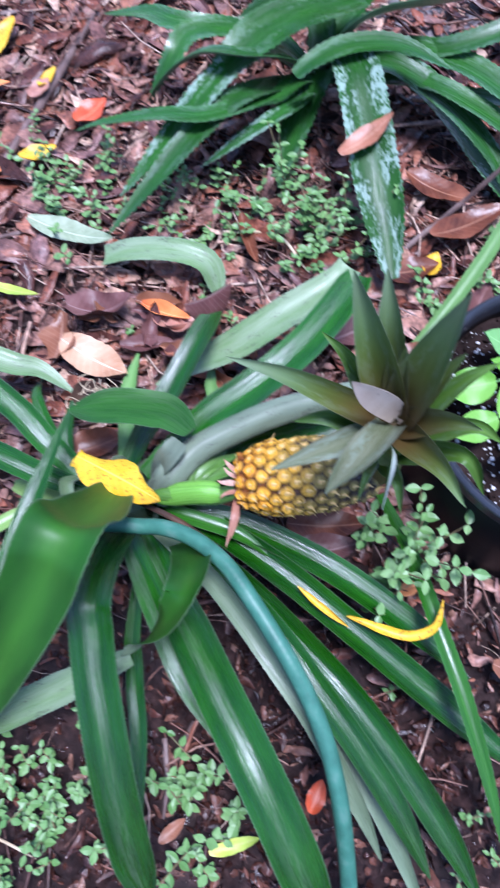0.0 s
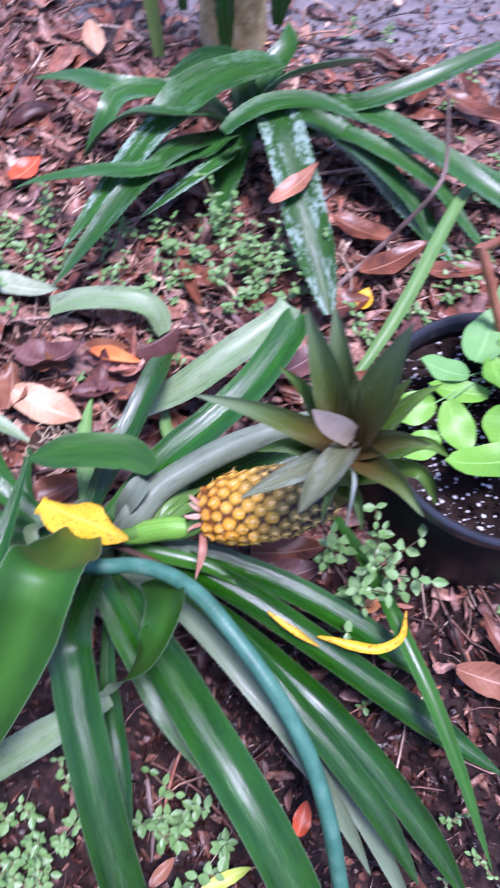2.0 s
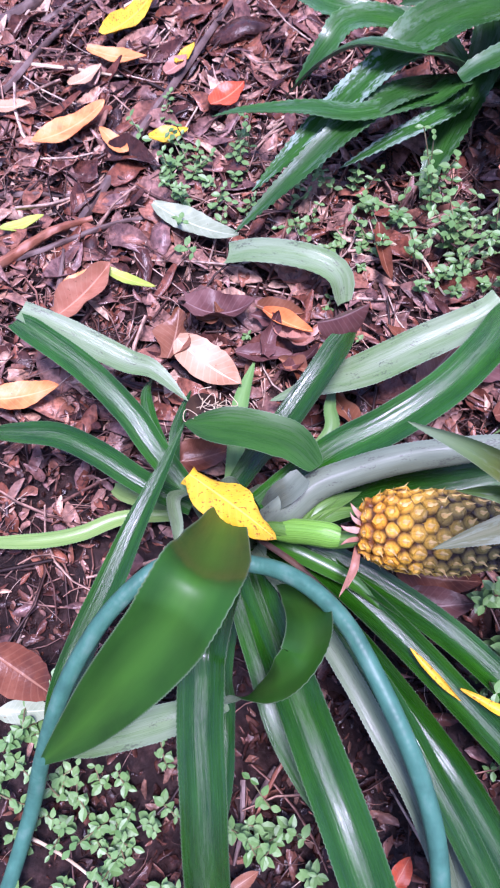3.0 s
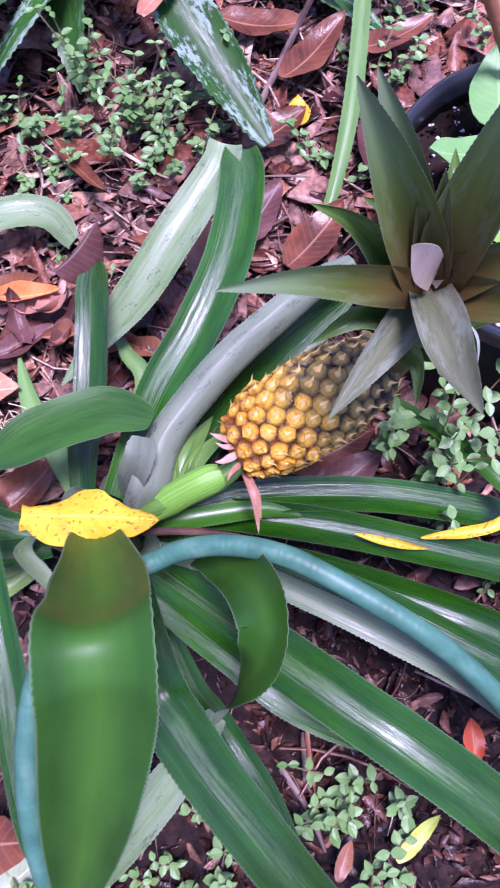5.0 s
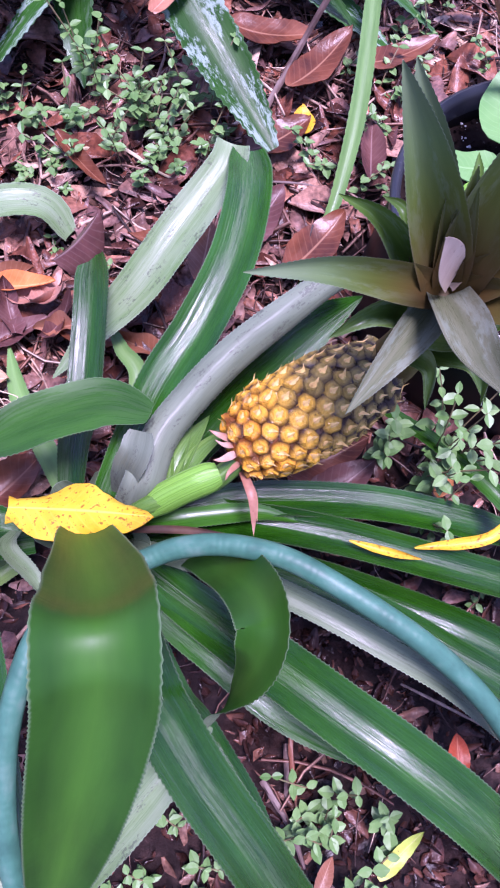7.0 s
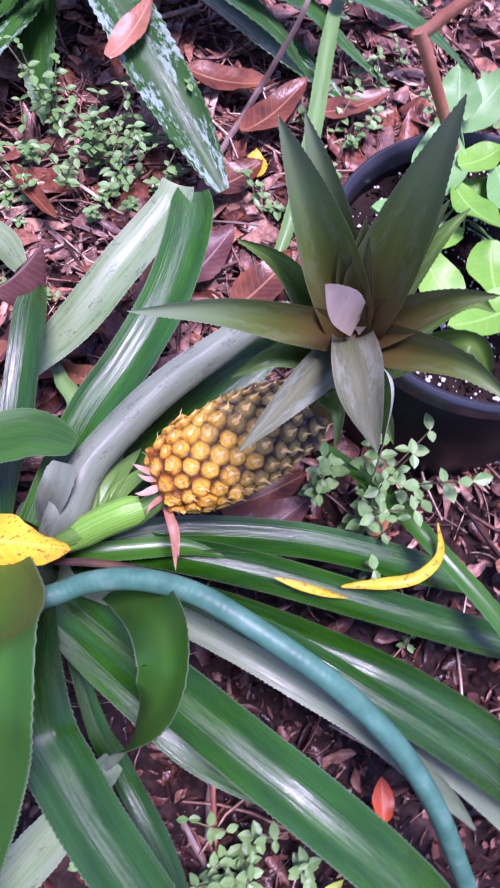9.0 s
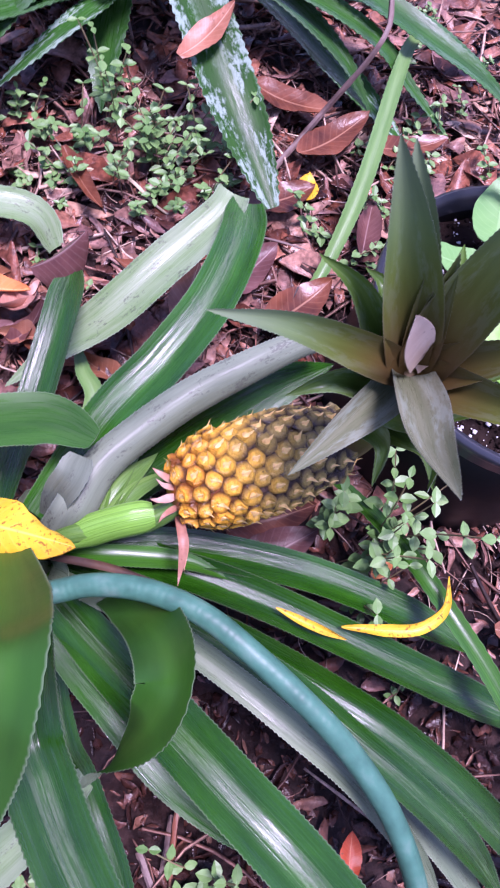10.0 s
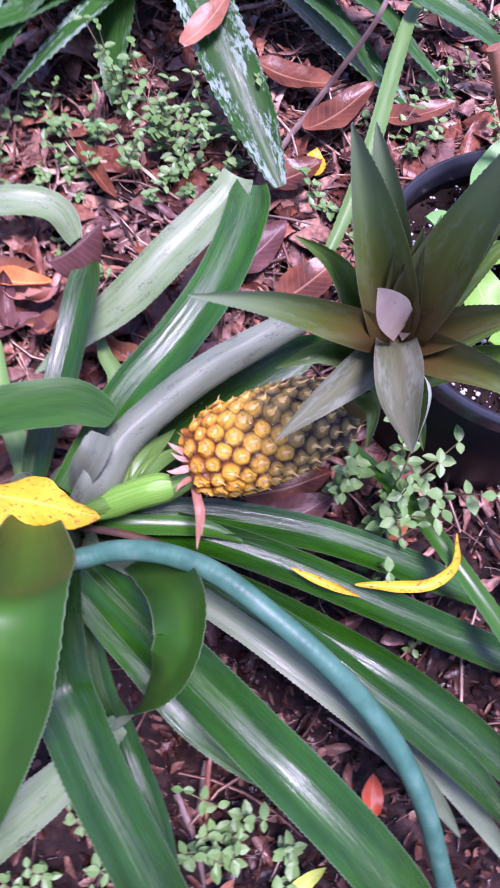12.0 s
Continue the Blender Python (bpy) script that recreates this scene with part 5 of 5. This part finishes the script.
# ---- the tree ----
tree = thing("tree", (0.151, 1.934, 0.0), "tree trunk with pale lichen-mottled bark", "tree")
part("trunk", tube([(0.150, 1.934, -0.02), (0.147, 1.935, 0.06), (0.151, 1.938, 0.3), (0.149, 1.942, 0.9), (0.147, 1.955, 1.8), (0.157, 1.965, 2.8)], 0.058, 60, 22, (1.3, 1.02, 0.95, 0.93, 0.9), 5, 0.05), BARK, tree)
climber = thing("climbing_cactus", (0.146, 1.865, 0.0), "flat dark green climbing stems hanging against the trunk", "climber")
for pts, w in (
    ([(0.124, 1.856, 0.85), (0.135, 1.841, 0.6), (0.141, 1.829, 0.35), (0.148, 1.825, 0.10), (0.151, 1.822, 0.03)], 0.05),
    ([(0.029, 1.876, 0.85), (0.045, 1.855, 0.55), (0.040, 1.839, 0.3), (0.057, 1.842, 0.12)], 0.055),
    ([(0.238, 1.885, 0.85), (0.254, 1.874, 0.55), (0.265, 1.859, 0.3), (0.253, 1.856, 0.10)], 0.07),
):
    part("stem", blade(pts, w, first=(0, -1, 0), base=0.9, tip=0.3, end=0.3, teeth=0.003, step=0.02, thick=0.006), (LEAF_FAR, LEAF_FAR), climber)
ob = part("strap_leaf", blade([(0.002, 1.816, 0.03), (-0.013, 1.839, 0.25), (-0.003, 1.880, 0.5), (0.002, 1.941, 0.8)], 0.035, first=(0, -1, 0)), (LEAF_YELLOW, LEAF_YELLOW))
tagged(ob, "upright yellow-green strap leaf beside the trunk", "leaf")


# ---- fallen leaves that stand out ----
def fallen(x, y, heading, length, width, mat, label, lift=0.026, tilt=0, roll=0, fold=0.3, curl=0.3, bend=0.05, seed=0, notched=0.0):
    bm = oval(length, width, fold, curl, bend, 0.0012, 18, seed, 0.05, notched=notched)
    bmesh.ops.translate(bm, verts=bm.verts, vec=(-length / 2, 0, 0))
    z = min(v.co.z for v in bm.verts)
    bm.transform(Matrix.Translation((x, y, max(0, lay(x, y)) + lift - z)) @ Euler((radians(roll), radians(tilt), radians(heading))).to_matrix().to_4x4())
    ob = part("fallen_leaf", bm, mat)
    return tagged(ob, label, "fallen leaf", "fallen leaves")


fallen(0.128, 0.703, -13, 0.142, 0.05, YELLOW, "bright yellow speckled leaf fallen into the plant's heart", 0.158, -14, -14, -0.35, 0.1, -0.1, 4, notched=0.3)
fallen(-0.447, 1.568, 70, 0.16, 0.055, YELLOW, "yellow fallen leaf on the litter", seed=2)
fallen(-0.431, 1.277, 55, 0.15, 0.05, ORANGE, "large orange fallen leaf", seed=3)
fallen(-0.428, 1.461, 5, 0.12, 0.035, ORANGE, "orange fallen leaf beside others", seed=4)
fallen(-0.191, 1.435, 60, 0.08, 0.05, RED, "coral red leaf lying flat", seed=5)
fallen(-0.256, 1.315, 30, 0.07, 0.035, YELLOW, "small yellow fallen leaf", seed=6)
fallen(-0.343, 1.272, 150, 0.08, 0.03, ORANGE, "curled yellow-orange fallen leaf", seed=7)
fallen(-0.010, 0.912, -20, 0.125, 0.06, PEACH, "pale peach fallen leaf under the pineapple leaves", 0.036, seed=8)
fallen(-0.255, 0.776, 30, 0.11, 0.045, ORANGE, "orange-red glossy fallen leaf", seed=9)
fallen(0.443, 1.184, 20, 0.105, 0.05, RUST, "glossy rust-brown fallen leaf", 0.032, seed=10)
fallen(0.532, 1.302, 35, 0.15, 0.05, RUST, "long rust-brown fallen leaf", 0.032, seed=11)
fallen(0.474, 1.366, -20, 0.13, 0.05, RUST, "rust-brown leaf lying on litter", 0.032, seed=12)
fallen(0.647, 1.296, 10, 0.13, 0.04, RUST, "brown fallen leaf by the pot", 0.032, seed=13)
fallen(0.173, 1.187, -65, 0.11, 0.022, RUST, "narrow red-brown curled leaf", 0.032, fold=1.0, seed=14)
fallen(0.443, 0.400, 75, 0.04, 0.022, RED, "small bright red fallen leaf", 0.032, seed=15)
fallen(0.385, 1.059, 40, 0.12, 0.05, MAUVE, "dull mauve-brown fallen leaf", 0.032, seed=16)
fallen(0.700, 0.586, -10, 0.14, 0.045, TAWNY, "tawny fallen leaf in front of the pot", 0.032, seed=18)
fallen(0.696, 0.640, -60, 0.09, 0.02, RUST, "narrow brown fallen leaf", 0.032, seed=19)
fallen(0.335, 1.342, 42, 0.105, 0.036, TAWNY_PINK, "pinkish dry leaf caught on a bromeliad leaf", 0.142, -16, seed=20)
fallen(0.575, 1.786, 70, 0.14, 0.06, RUST, "curled brown fallen leaf", 0.032, fold=0.9, seed=21)
fallen(0.692, 1.739, -30, 0.15, 0.05, RUST, "brown fallen leaf near the trunk", 0.032, seed=22)
fallen(-0.148, 1.830, -70, 0.12, 0.045, PEACH, "pale straw-coloured fallen leaf", 0.032, seed=23)
fallen(-0.149, 2.007, 5, 0.14, 0.03, PEACH, "pale dry leaf on the track", 0.032, seed=24)
fallen(0.482, 1.209, 75, 0.05, 0.03, YELLOW, "small dull yellow fallen leaf", 0.032, seed=25)
fallen(0.524, 0.679, 40, 0.045, 0.02, ORANGE, "small orange scrap of leaf", 0.012, seed=26)
fallen(0.389, 0.692, 20, 0.12, 0.05, MAUVE, "dark wet leaf under the fruit", 0.032, seed=27)
for pts, w, start in (
    ([(0.370, 0.626, 0.121), (0.393, 0.613, 0.120), (0.416, 0.603, 0.116), (0.440, 0.594, 0.106)], 0.008, 0.15),
    ([(0.436, 0.606, 0.108), (0.456, 0.603, 0.112), (0.479, 0.600, 0.110), (0.513, 0.600, 0.112), (0.538, 0.616, 0.123), (0.540, 0.645, 0.140)], 0.012, 0.15),
):
    ob = part("fallen_leaf", blade(pts, w, (0, 0, 10, 30, 40), cup=0.25, base=start, tip=0.45, step=0.004, end=0.1, wave=0.12), (YELLOW, YELLOW))
    tagged(ob, "curled piece of a torn yellow leaf on a green leaf", "fallen leaf", "fallen leaves")



def stick(points, radius, mat, label, name="stick"):
    return tagged(part(name, tube(points, radius, 24, 6, (1, 0.9, 0.8, 0.5), len(label), 0.12), mat), label, "stick", "sticks on the ground")


stick([(0.122, 1.215, 0.02), (0.188, 1.224, 0.024), (0.228, 1.218, 0.024), (0.274, 1.172, 0.018), (0.294, 1.162, 0.012)], 0.003, STRAW, "thin pale straw-coloured bent stalk")
stick([(0.431, 1.246, 0.012), (0.516, 1.339, 0.05), (0.574, 1.369, 0.139), (0.591, 1.424, 0.16), (0.578, 1.514, 0.22)], 0.005, TWIG, "dark crooked twig leaning on the bromeliad")
stick([(-0.553, 0.890, 0.012), (-0.398, 0.996, 0.018), (-0.269, 1.118, 0.018), (-0.164, 1.184, 0.012)], 0.006, TWIG, "brown stick on the litter")
stick([(-0.333, 1.079, 0.012), (-0.316, 1.318, 0.016), (-0.301, 1.502, 0.016), (-0.286, 1.724, 0.012)], 0.009, TWIG, "dark root running across the ground")
stick([(-0.635, 1.398, 0.016), (-0.509, 1.414, 0.02), (-0.406, 1.431, 0.016)], 0.004, STRAW, "pale dry stalk on litter")
stick([(-0.630, 1.508, 0.012), (-0.551, 1.642, 0.02), (-0.447, 1.701, 0.012)], 0.008, TWIG, "grey-brown stick on litter")
stick([(0.053, 2.065, 0.012), (0.194, 1.960, 0.03), (0.382, 1.923, 0.02), (0.493, 1.948, 0.012)], 0.006, TWIG, "thin stick lying by the trunk")


stick([(-0.464, 0.931, 0.02), (-0.414, 0.976, 0.024), (-0.364, 1.061, 0.024), (-0.310, 1.113, 0.02)], 0.01, BRANCH, "thick reddish-brown fallen branch piece")
stick([(-0.727, 1.447, 0.02), (-0.697, 1.477, 0.024), (-0.635, 1.608, 0.024), (-0.600, 1.688, 0.02)], 0.012, TWIG, "weathered grey-brown fallen branch")
stick([(-0.687, 1.200, 0.016), (-0.607, 1.319, 0.02), (-0.586, 1.462, 0.02), (-0.553, 1.597, 0.016)], 0.007, TWIG, "long brown stick on the litter")
stick([(-0.544, 1.081, 0.014), (-0.436, 1.129, 0.016), (-0.352, 1.152, 0.014)], 0.006, TWIG, "short dark stick on the litter")
stick([(-0.284, 0.910, 0.014), (-0.303, 0.981, 0.024), (-0.328, 1.040, 0.02)], 0.005, TWIG, "short dark twig standing out")
fallen(-0.409, 1.056, 40, 0.075, 0.022, LEAFY, "narrow yellow-green fallen leaf curled over", seed=31)
fallen(-0.194, 1.016, -6, 0.10, 0.018, LEAFY, "slender yellow-green fallen leaf", seed=32)
fallen(-0.563, 1.283, 20, 0.08, 0.03, PEACH, "pale straw-yellow fallen leaf", seed=33)
fallen(-0.462, 1.396, 60, 0.075, 0.03, PEACH, "pale buff leaf under another", seed=34)
fallen(-0.307, 1.507, 75, 0.06, 0.022, YELLOW, "small folded yellow fallen leaf", seed=35)
fallen(-0.312, 1.475, 70, 0.06, 0.035, PINK, "dull pink fallen leaf", seed=36)
fallen(-0.260, 0.984, 60, 0.09, 0.045, ORANGE, "pale orange leaf on the litter", seed=37)
fallen(0.056, 1.042, 5, 0.075, 0.03, TAWNY, "tawny curled leaf on the litter", fold=1.0, seed=38)
fallen(0.060, 0.962, 15, 0.085, 0.03, MAUVE, "purplish withered leaf beside the plant", fold=0.7, seed=39)
fallen(0.166, 0.990, 40, 0.075, 0.042, MAUVE, "dark red-brown withered leaf", 0.115, fold=-1.5, seed=40)
fallen(0.392, 0.733, 10, 0.11, 0.05, RUST, "wet brown leaf under the fruit", seed=41)
fallen(-0.135, 1.150, -8, 0.16, 0.045, PALE, "whitish green torn leaf on the litter", seed=42)
fallen(0.450, 1.011, 35, 0.12, 0.055, RUST, "broad brown leaf behind the fruit", seed=43)
fallen(0.308, 1.029, 65, 0.09, 0.04, TAWNY, "brown leaf beneath the folded leaf", seed=44)
fallen(0.564, 1.144, 70, 0.10, 0.035, MAUVE, "dull brown curled fallen leaf", fold=0.9, seed=45)

fallen(-0.242, 0.968, 70, 0.12, 0.05, TAWNY_PINK, "orange-pink leaf folded along its middle", 0.034, fold=0.8, roll=15, seed=81, notched=0.3)
fallen(-0.078, 0.945, 100, 0.09, 0.05, TAWNY, "torn rust-orange leaf among the litter", 0.036, fold=0.5, roll=-10, seed=82, notched=0.4)
fallen(-0.027, 1.007, 20, 0.105, 0.055, MAUVE, "crinkled mauve-brown leaf on the litter", 0.036, fold=0.7, curl=0.8, roll=-14, seed=83, notched=0.4)
fallen(0.076, 1.020, -10, 0.085, 0.026, ORANGE, "curled orange strip of a dead leaf", 0.038, fold=1.1, seed=84)
fallen(-0.063, 0.426, -12, 0.11, 0.06, RUST, "glossy red-brown leaf beside the hose", 0.03, seed=85)
fallen(-0.036, 0.390, 22, 0.075, 0.03, PALE, "pale green leaf under the weeds", 0.024, seed=86)
dice = random.Random(77)
for scrap, mat in enumerate((MAUVE, RUST, TAWNY, PINK, RUST, MAUVE, TAWNY, TAWNY_PINK, RUST, PINK, TAWNY, MAUVE)):
    fallen(0.10 + dice.gauss(0, 0.07), 0.995 + dice.gauss(0, 0.035), dice.uniform(0, 180), dice.uniform(0.045, 0.075), dice.uniform(0.018, 0.032), mat, "crumpled scrap of a withered red-brown leaf", 0.03, dice.uniform(-20, 20), dice.uniform(-35, 35), dice.uniform(0.6, 1.3), 0.8, 0.2, 60 + scrap, 0.35)
fallen(0.032, 0.774, 30, 0.11, 0.05, RUST, "dark red-brown leaf lying beside the plant's heart", 0.03, fold=0.6, seed=46)
fallen(0.156, 0.941, -20, 0.09, 0.04, RUST, "wet brown leaf between the green leaves", 0.02, fold=0.6, seed=47)
stick([(0.429, 0.771, 0.05), (0.471, 0.736, 0.05), (0.524, 0.704, 0.035), (0.540, 0.669, 0.015)], 0.0014, TWIG, "thin brown vine stem by the pot")
stick([(0.450, 0.735, 0.035), (0.483, 0.690, 0.04), (0.526, 0.632, 0.014)], 0.0012, TWIG, "fine brown stem trailing over leaves")
stick([(0.288, 0.484, 0.014), (0.276, 0.435, 0.018), (0.270, 0.385, 0.012)], 0.0035, BRANCH, "short red-brown stalk on wet soil")
stick([(0.018, 0.265, 0.014), (0.073, 0.264, 0.018), (0.127, 0.254, 0.014)], 0.0022, STRAW, "pale straw stalk on the ground")
stick([(0.316, 1.116, 0.024), (0.386, 1.125, 0.03), (0.456, 1.111, 0.03), (0.497, 1.097, 0.02)], 0.002, TWIG, "slender dark twig across the litter")


def tangle():
    """Dried fibres at the tip of a withered leaf."""
    ob = thing("fibre_tangle", (0.05, 0.80, 0.15), "tangle of dry straw-coloured fibres on a leaf tip", "fibres")
    rnd = random.Random(12)
    for _ in range(18):
        c = Vector((rnd.gauss(0.062, 0.012), rnd.gauss(0.808, 0.012), 0.168))
        pts = [tuple(c + Vector((0.011 * rnd.uniform(0.4, 1.5) * math.cos(a + k * 1.3), 0.011 * rnd.uniform(0.4, 1.5) * math.sin(a + k * 1.3), rnd.uniform(-0.012, 0.01)))) for a in (rnd.uniform(0, 6),) for k in range(rnd.randint(3, 5))]
        part("fibre", tube(pts, 0.0006, 18, 4), STRAW, ob)
    part("withered_leaf", blade([(0.02, 0.80, 0.12), (0.05, 0.805, 0.155), (0.085, 0.80, 0.145)], 0.034, cup=0.4, step=0.006, base=0.6, tip=0.5, end=0.3), (RUST_SHEATH, RUST_SHEATH), ob)


tangle()

fallen(0.359, 0.326, 25, 0.062, 0.016, LEAFY, "narrow pale yellow-green leaf among the weeds", 0.03, seed=41)
fallen(0.282, 0.323, 50, 0.04, 0.016, TAWNY, "small tan leaf lying under weeds", 0.02, seed=42)
stick([(0.274, 0.445, 0.008), (0.268, 0.418, 0.013), (0.260, 0.388, 0.006)], 0.0035, TWIG, "short reddish-brown stub of a stalk on soil")
stick([(0.242, 0.417, 0.006), (0.260, 0.368, 0.011), (0.265, 0.329, 0.006)], 0.004, TWIG, "dark rotting twig sunk in wet soil")

# ---- weeds ----
def weed(x, y, height, pairs, size, seed, group="weeds on the litter"):
    rnd = random.Random(seed)
    z = max(-0.005, lay(x, y) - 0.004)
    ob = thing("weed", (x, y, z), "small light green creeping weed with paired oval leaves", "weed", group)
    spread = min(height, 0.045)
    dx, dy = rnd.uniform(-1, 1) * spread, rnd.uniform(-1, 1) * spread
    top = Vector((x + dx, y + dy, z + height))
    mid = Vector((x + dx * 0.3, y + dy * 0.3, z + height * 0.6))
    part("stem", tube([(x, y, z - 0.003), tuple(mid), tuple(top)], 0.0009, 7, 4), WEED_STEM, ob)
    bm = bmesh.new()
    for k in range(pairs):
        s = 0.25 + 0.75 * (k + 1) / pairs
        at = Vector((x, y, z)).lerp(mid, s / 0.6) if s < 0.6 else mid.lerp(top, (s - 0.6) / 0.4)
        h = (k % 2) * 1.57 + rnd.uniform(-0.4, 0.4)
        for turn in (0, math.pi):
            ln = size * rnd.uniform(0.7, 1.15) * (1.1 - 0.35 * s)
            wd = ln * rnd.uniform(0.52, 0.74)
            m = Matrix.Translation(at) @ Euler((rnd.uniform(-0.3, 0.3), rnd.uniform(-0.5, 0.15), h + turn)).to_matrix().to_4x4()
            shape = [(0.0, 0.03, 0), (0.16, 0.25, 0.03), (0.42, 0.42, 0.04), (0.7, 0.33, 0.02), (0.9, 0.13, -0.05), (1.0, 0, -0.1), (0.9, -0.13, -0.05), (0.7, -0.33, 0.02), (0.42, -0.42, 0.04), (0.16, -0.25, 0.03), (0.0, -0.03, 0), (0.42, 0, -0.05), (0.7, 0, -0.06)]
            v = [bm.verts.new(m @ Vector((a * ln, b * wd / 0.84, c * ln))) for a, b, c in shape]
            w = [bm.verts.new(m @ Vector((a * ln, b * wd / 0.84, c * ln - 0.0005))) for a, b, c in shape]
            for f in ((0, 11, 1), (1, 11, 2), (2, 11, 12, 3), (3, 12, 4), (4, 12, 5), (10, 9, 11), (9, 8, 11), (8, 7, 12, 11), (7, 6, 12), (6, 5, 12), (0, 10, 11)):
                bm.faces.new([v[i] for i in f])
                bm.faces.new([w[i] for i in reversed(f)])
            for i in range(11):
                bm.faces.new((v[i], w[i], w[(i + 1) % 11], v[(i + 1) % 11]))
    part("foliage", bm, WEED, ob, flat=True)


rnd = random.Random(21)
WEEDS_BEHIND = (
    (0.200, 1.285, 0.012, 0.02, 5, 0.12, 0.025), (0.244, 1.215, 0.03, 0.025, 8, 0.10, 0.024), (0.317, 1.23, 0.03, 0.03, 9, 0.09, 0.023),
    (0.150, 1.25, 0.03, 0.03, 7, 0.075, 0.022), (0.276, 1.205, 0.03, 0.02, 6, 0.07, 0.021), (0.257, 1.31, 0.02, 0.025, 5, 0.09, 0.022),
    (0.347, 1.30, 0.03, 0.03, 5, 0.07, 0.021), (-0.136, 1.24, 0.05, 0.045, 14, 0.06, 0.022), (-0.21, 1.27, 0.045, 0.05, 9, 0.055, 0.021),
    (0.015, 1.29, 0.04, 0.04, 8, 0.055, 0.021), (0.09, 1.22, 0.05, 0.03, 7, 0.045, 0.02), (0.55, 1.11, 0.035, 0.03, 6, 0.06, 0.022), (0.60, 1.25, 0.04, 0.04, 6, 0.06, 0.022),
)
WEEDS_FRONT = (
    (0.064, 0.285, 0.035, 0.04, 11, 0.05, 0.018), (0.149, 0.345, 0.03, 0.03, 6, 0.05, 0.018), (0.289, 0.365, 0.02, 0.025, 7, 0.065, 0.023),
    (0.138, 0.29, 0.03, 0.03, 7, 0.05, 0.021), (-0.03, 0.355, 0.025, 0.03, 9, 0.05, 0.02), (0.07, 0.345, 0.03, 0.02, 5, 0.045, 0.019), (0.02, 0.24, 0.03, 0.03, 6, 0.04, 0.02), (0.33, 0.33, 0.03, 0.02, 4, 0.05, 0.024),
    (0.490, 0.690, 0.014, 0.016, 5, 0.15, 0.024), (0.510, 0.712, 0.01, 0.012, 3, 0.19, 0.027), (0.452, 0.745, 0.01, 0.012, 3, 0.16, 0.026), (0.488, 0.645, 0.014, 0.014, 3, 0.11, 0.024), (0.455, 0.675, 0.01, 0.01, 2, 0.13, 0.026),
)
WEEDS_AROUND = (
    (0.749, 0.699, 0.06, 0.04, 6, 0.04, 0.018), (0.738, 1.329, 0.08, 0.07, 8, 0.06, 0.022), (0.659, 0.447, 0.08, 0.08, 6, 0.03, 0.014),
    (0.073, 1.087, 0.05, 0.05, 6, 0.03, 0.015), (0.764, 1.667, 0.12, 0.1, 8, 0.05, 0.016), (0.523, 1.887, 0.1, 0.05, 4, 0.08, 0.02),
)
for cx, cy, sx, sy, count, high, size in WEEDS_BEHIND + WEEDS_FRONT + WEEDS_AROUND:
    for _ in range(count):
        weed(rnd.gauss(cx, sx), rnd.gauss(cy, sy), high * rnd.uniform(0.6, 1.3), rnd.randint(3, 6), size * 0.85, rnd.randrange(10**6))
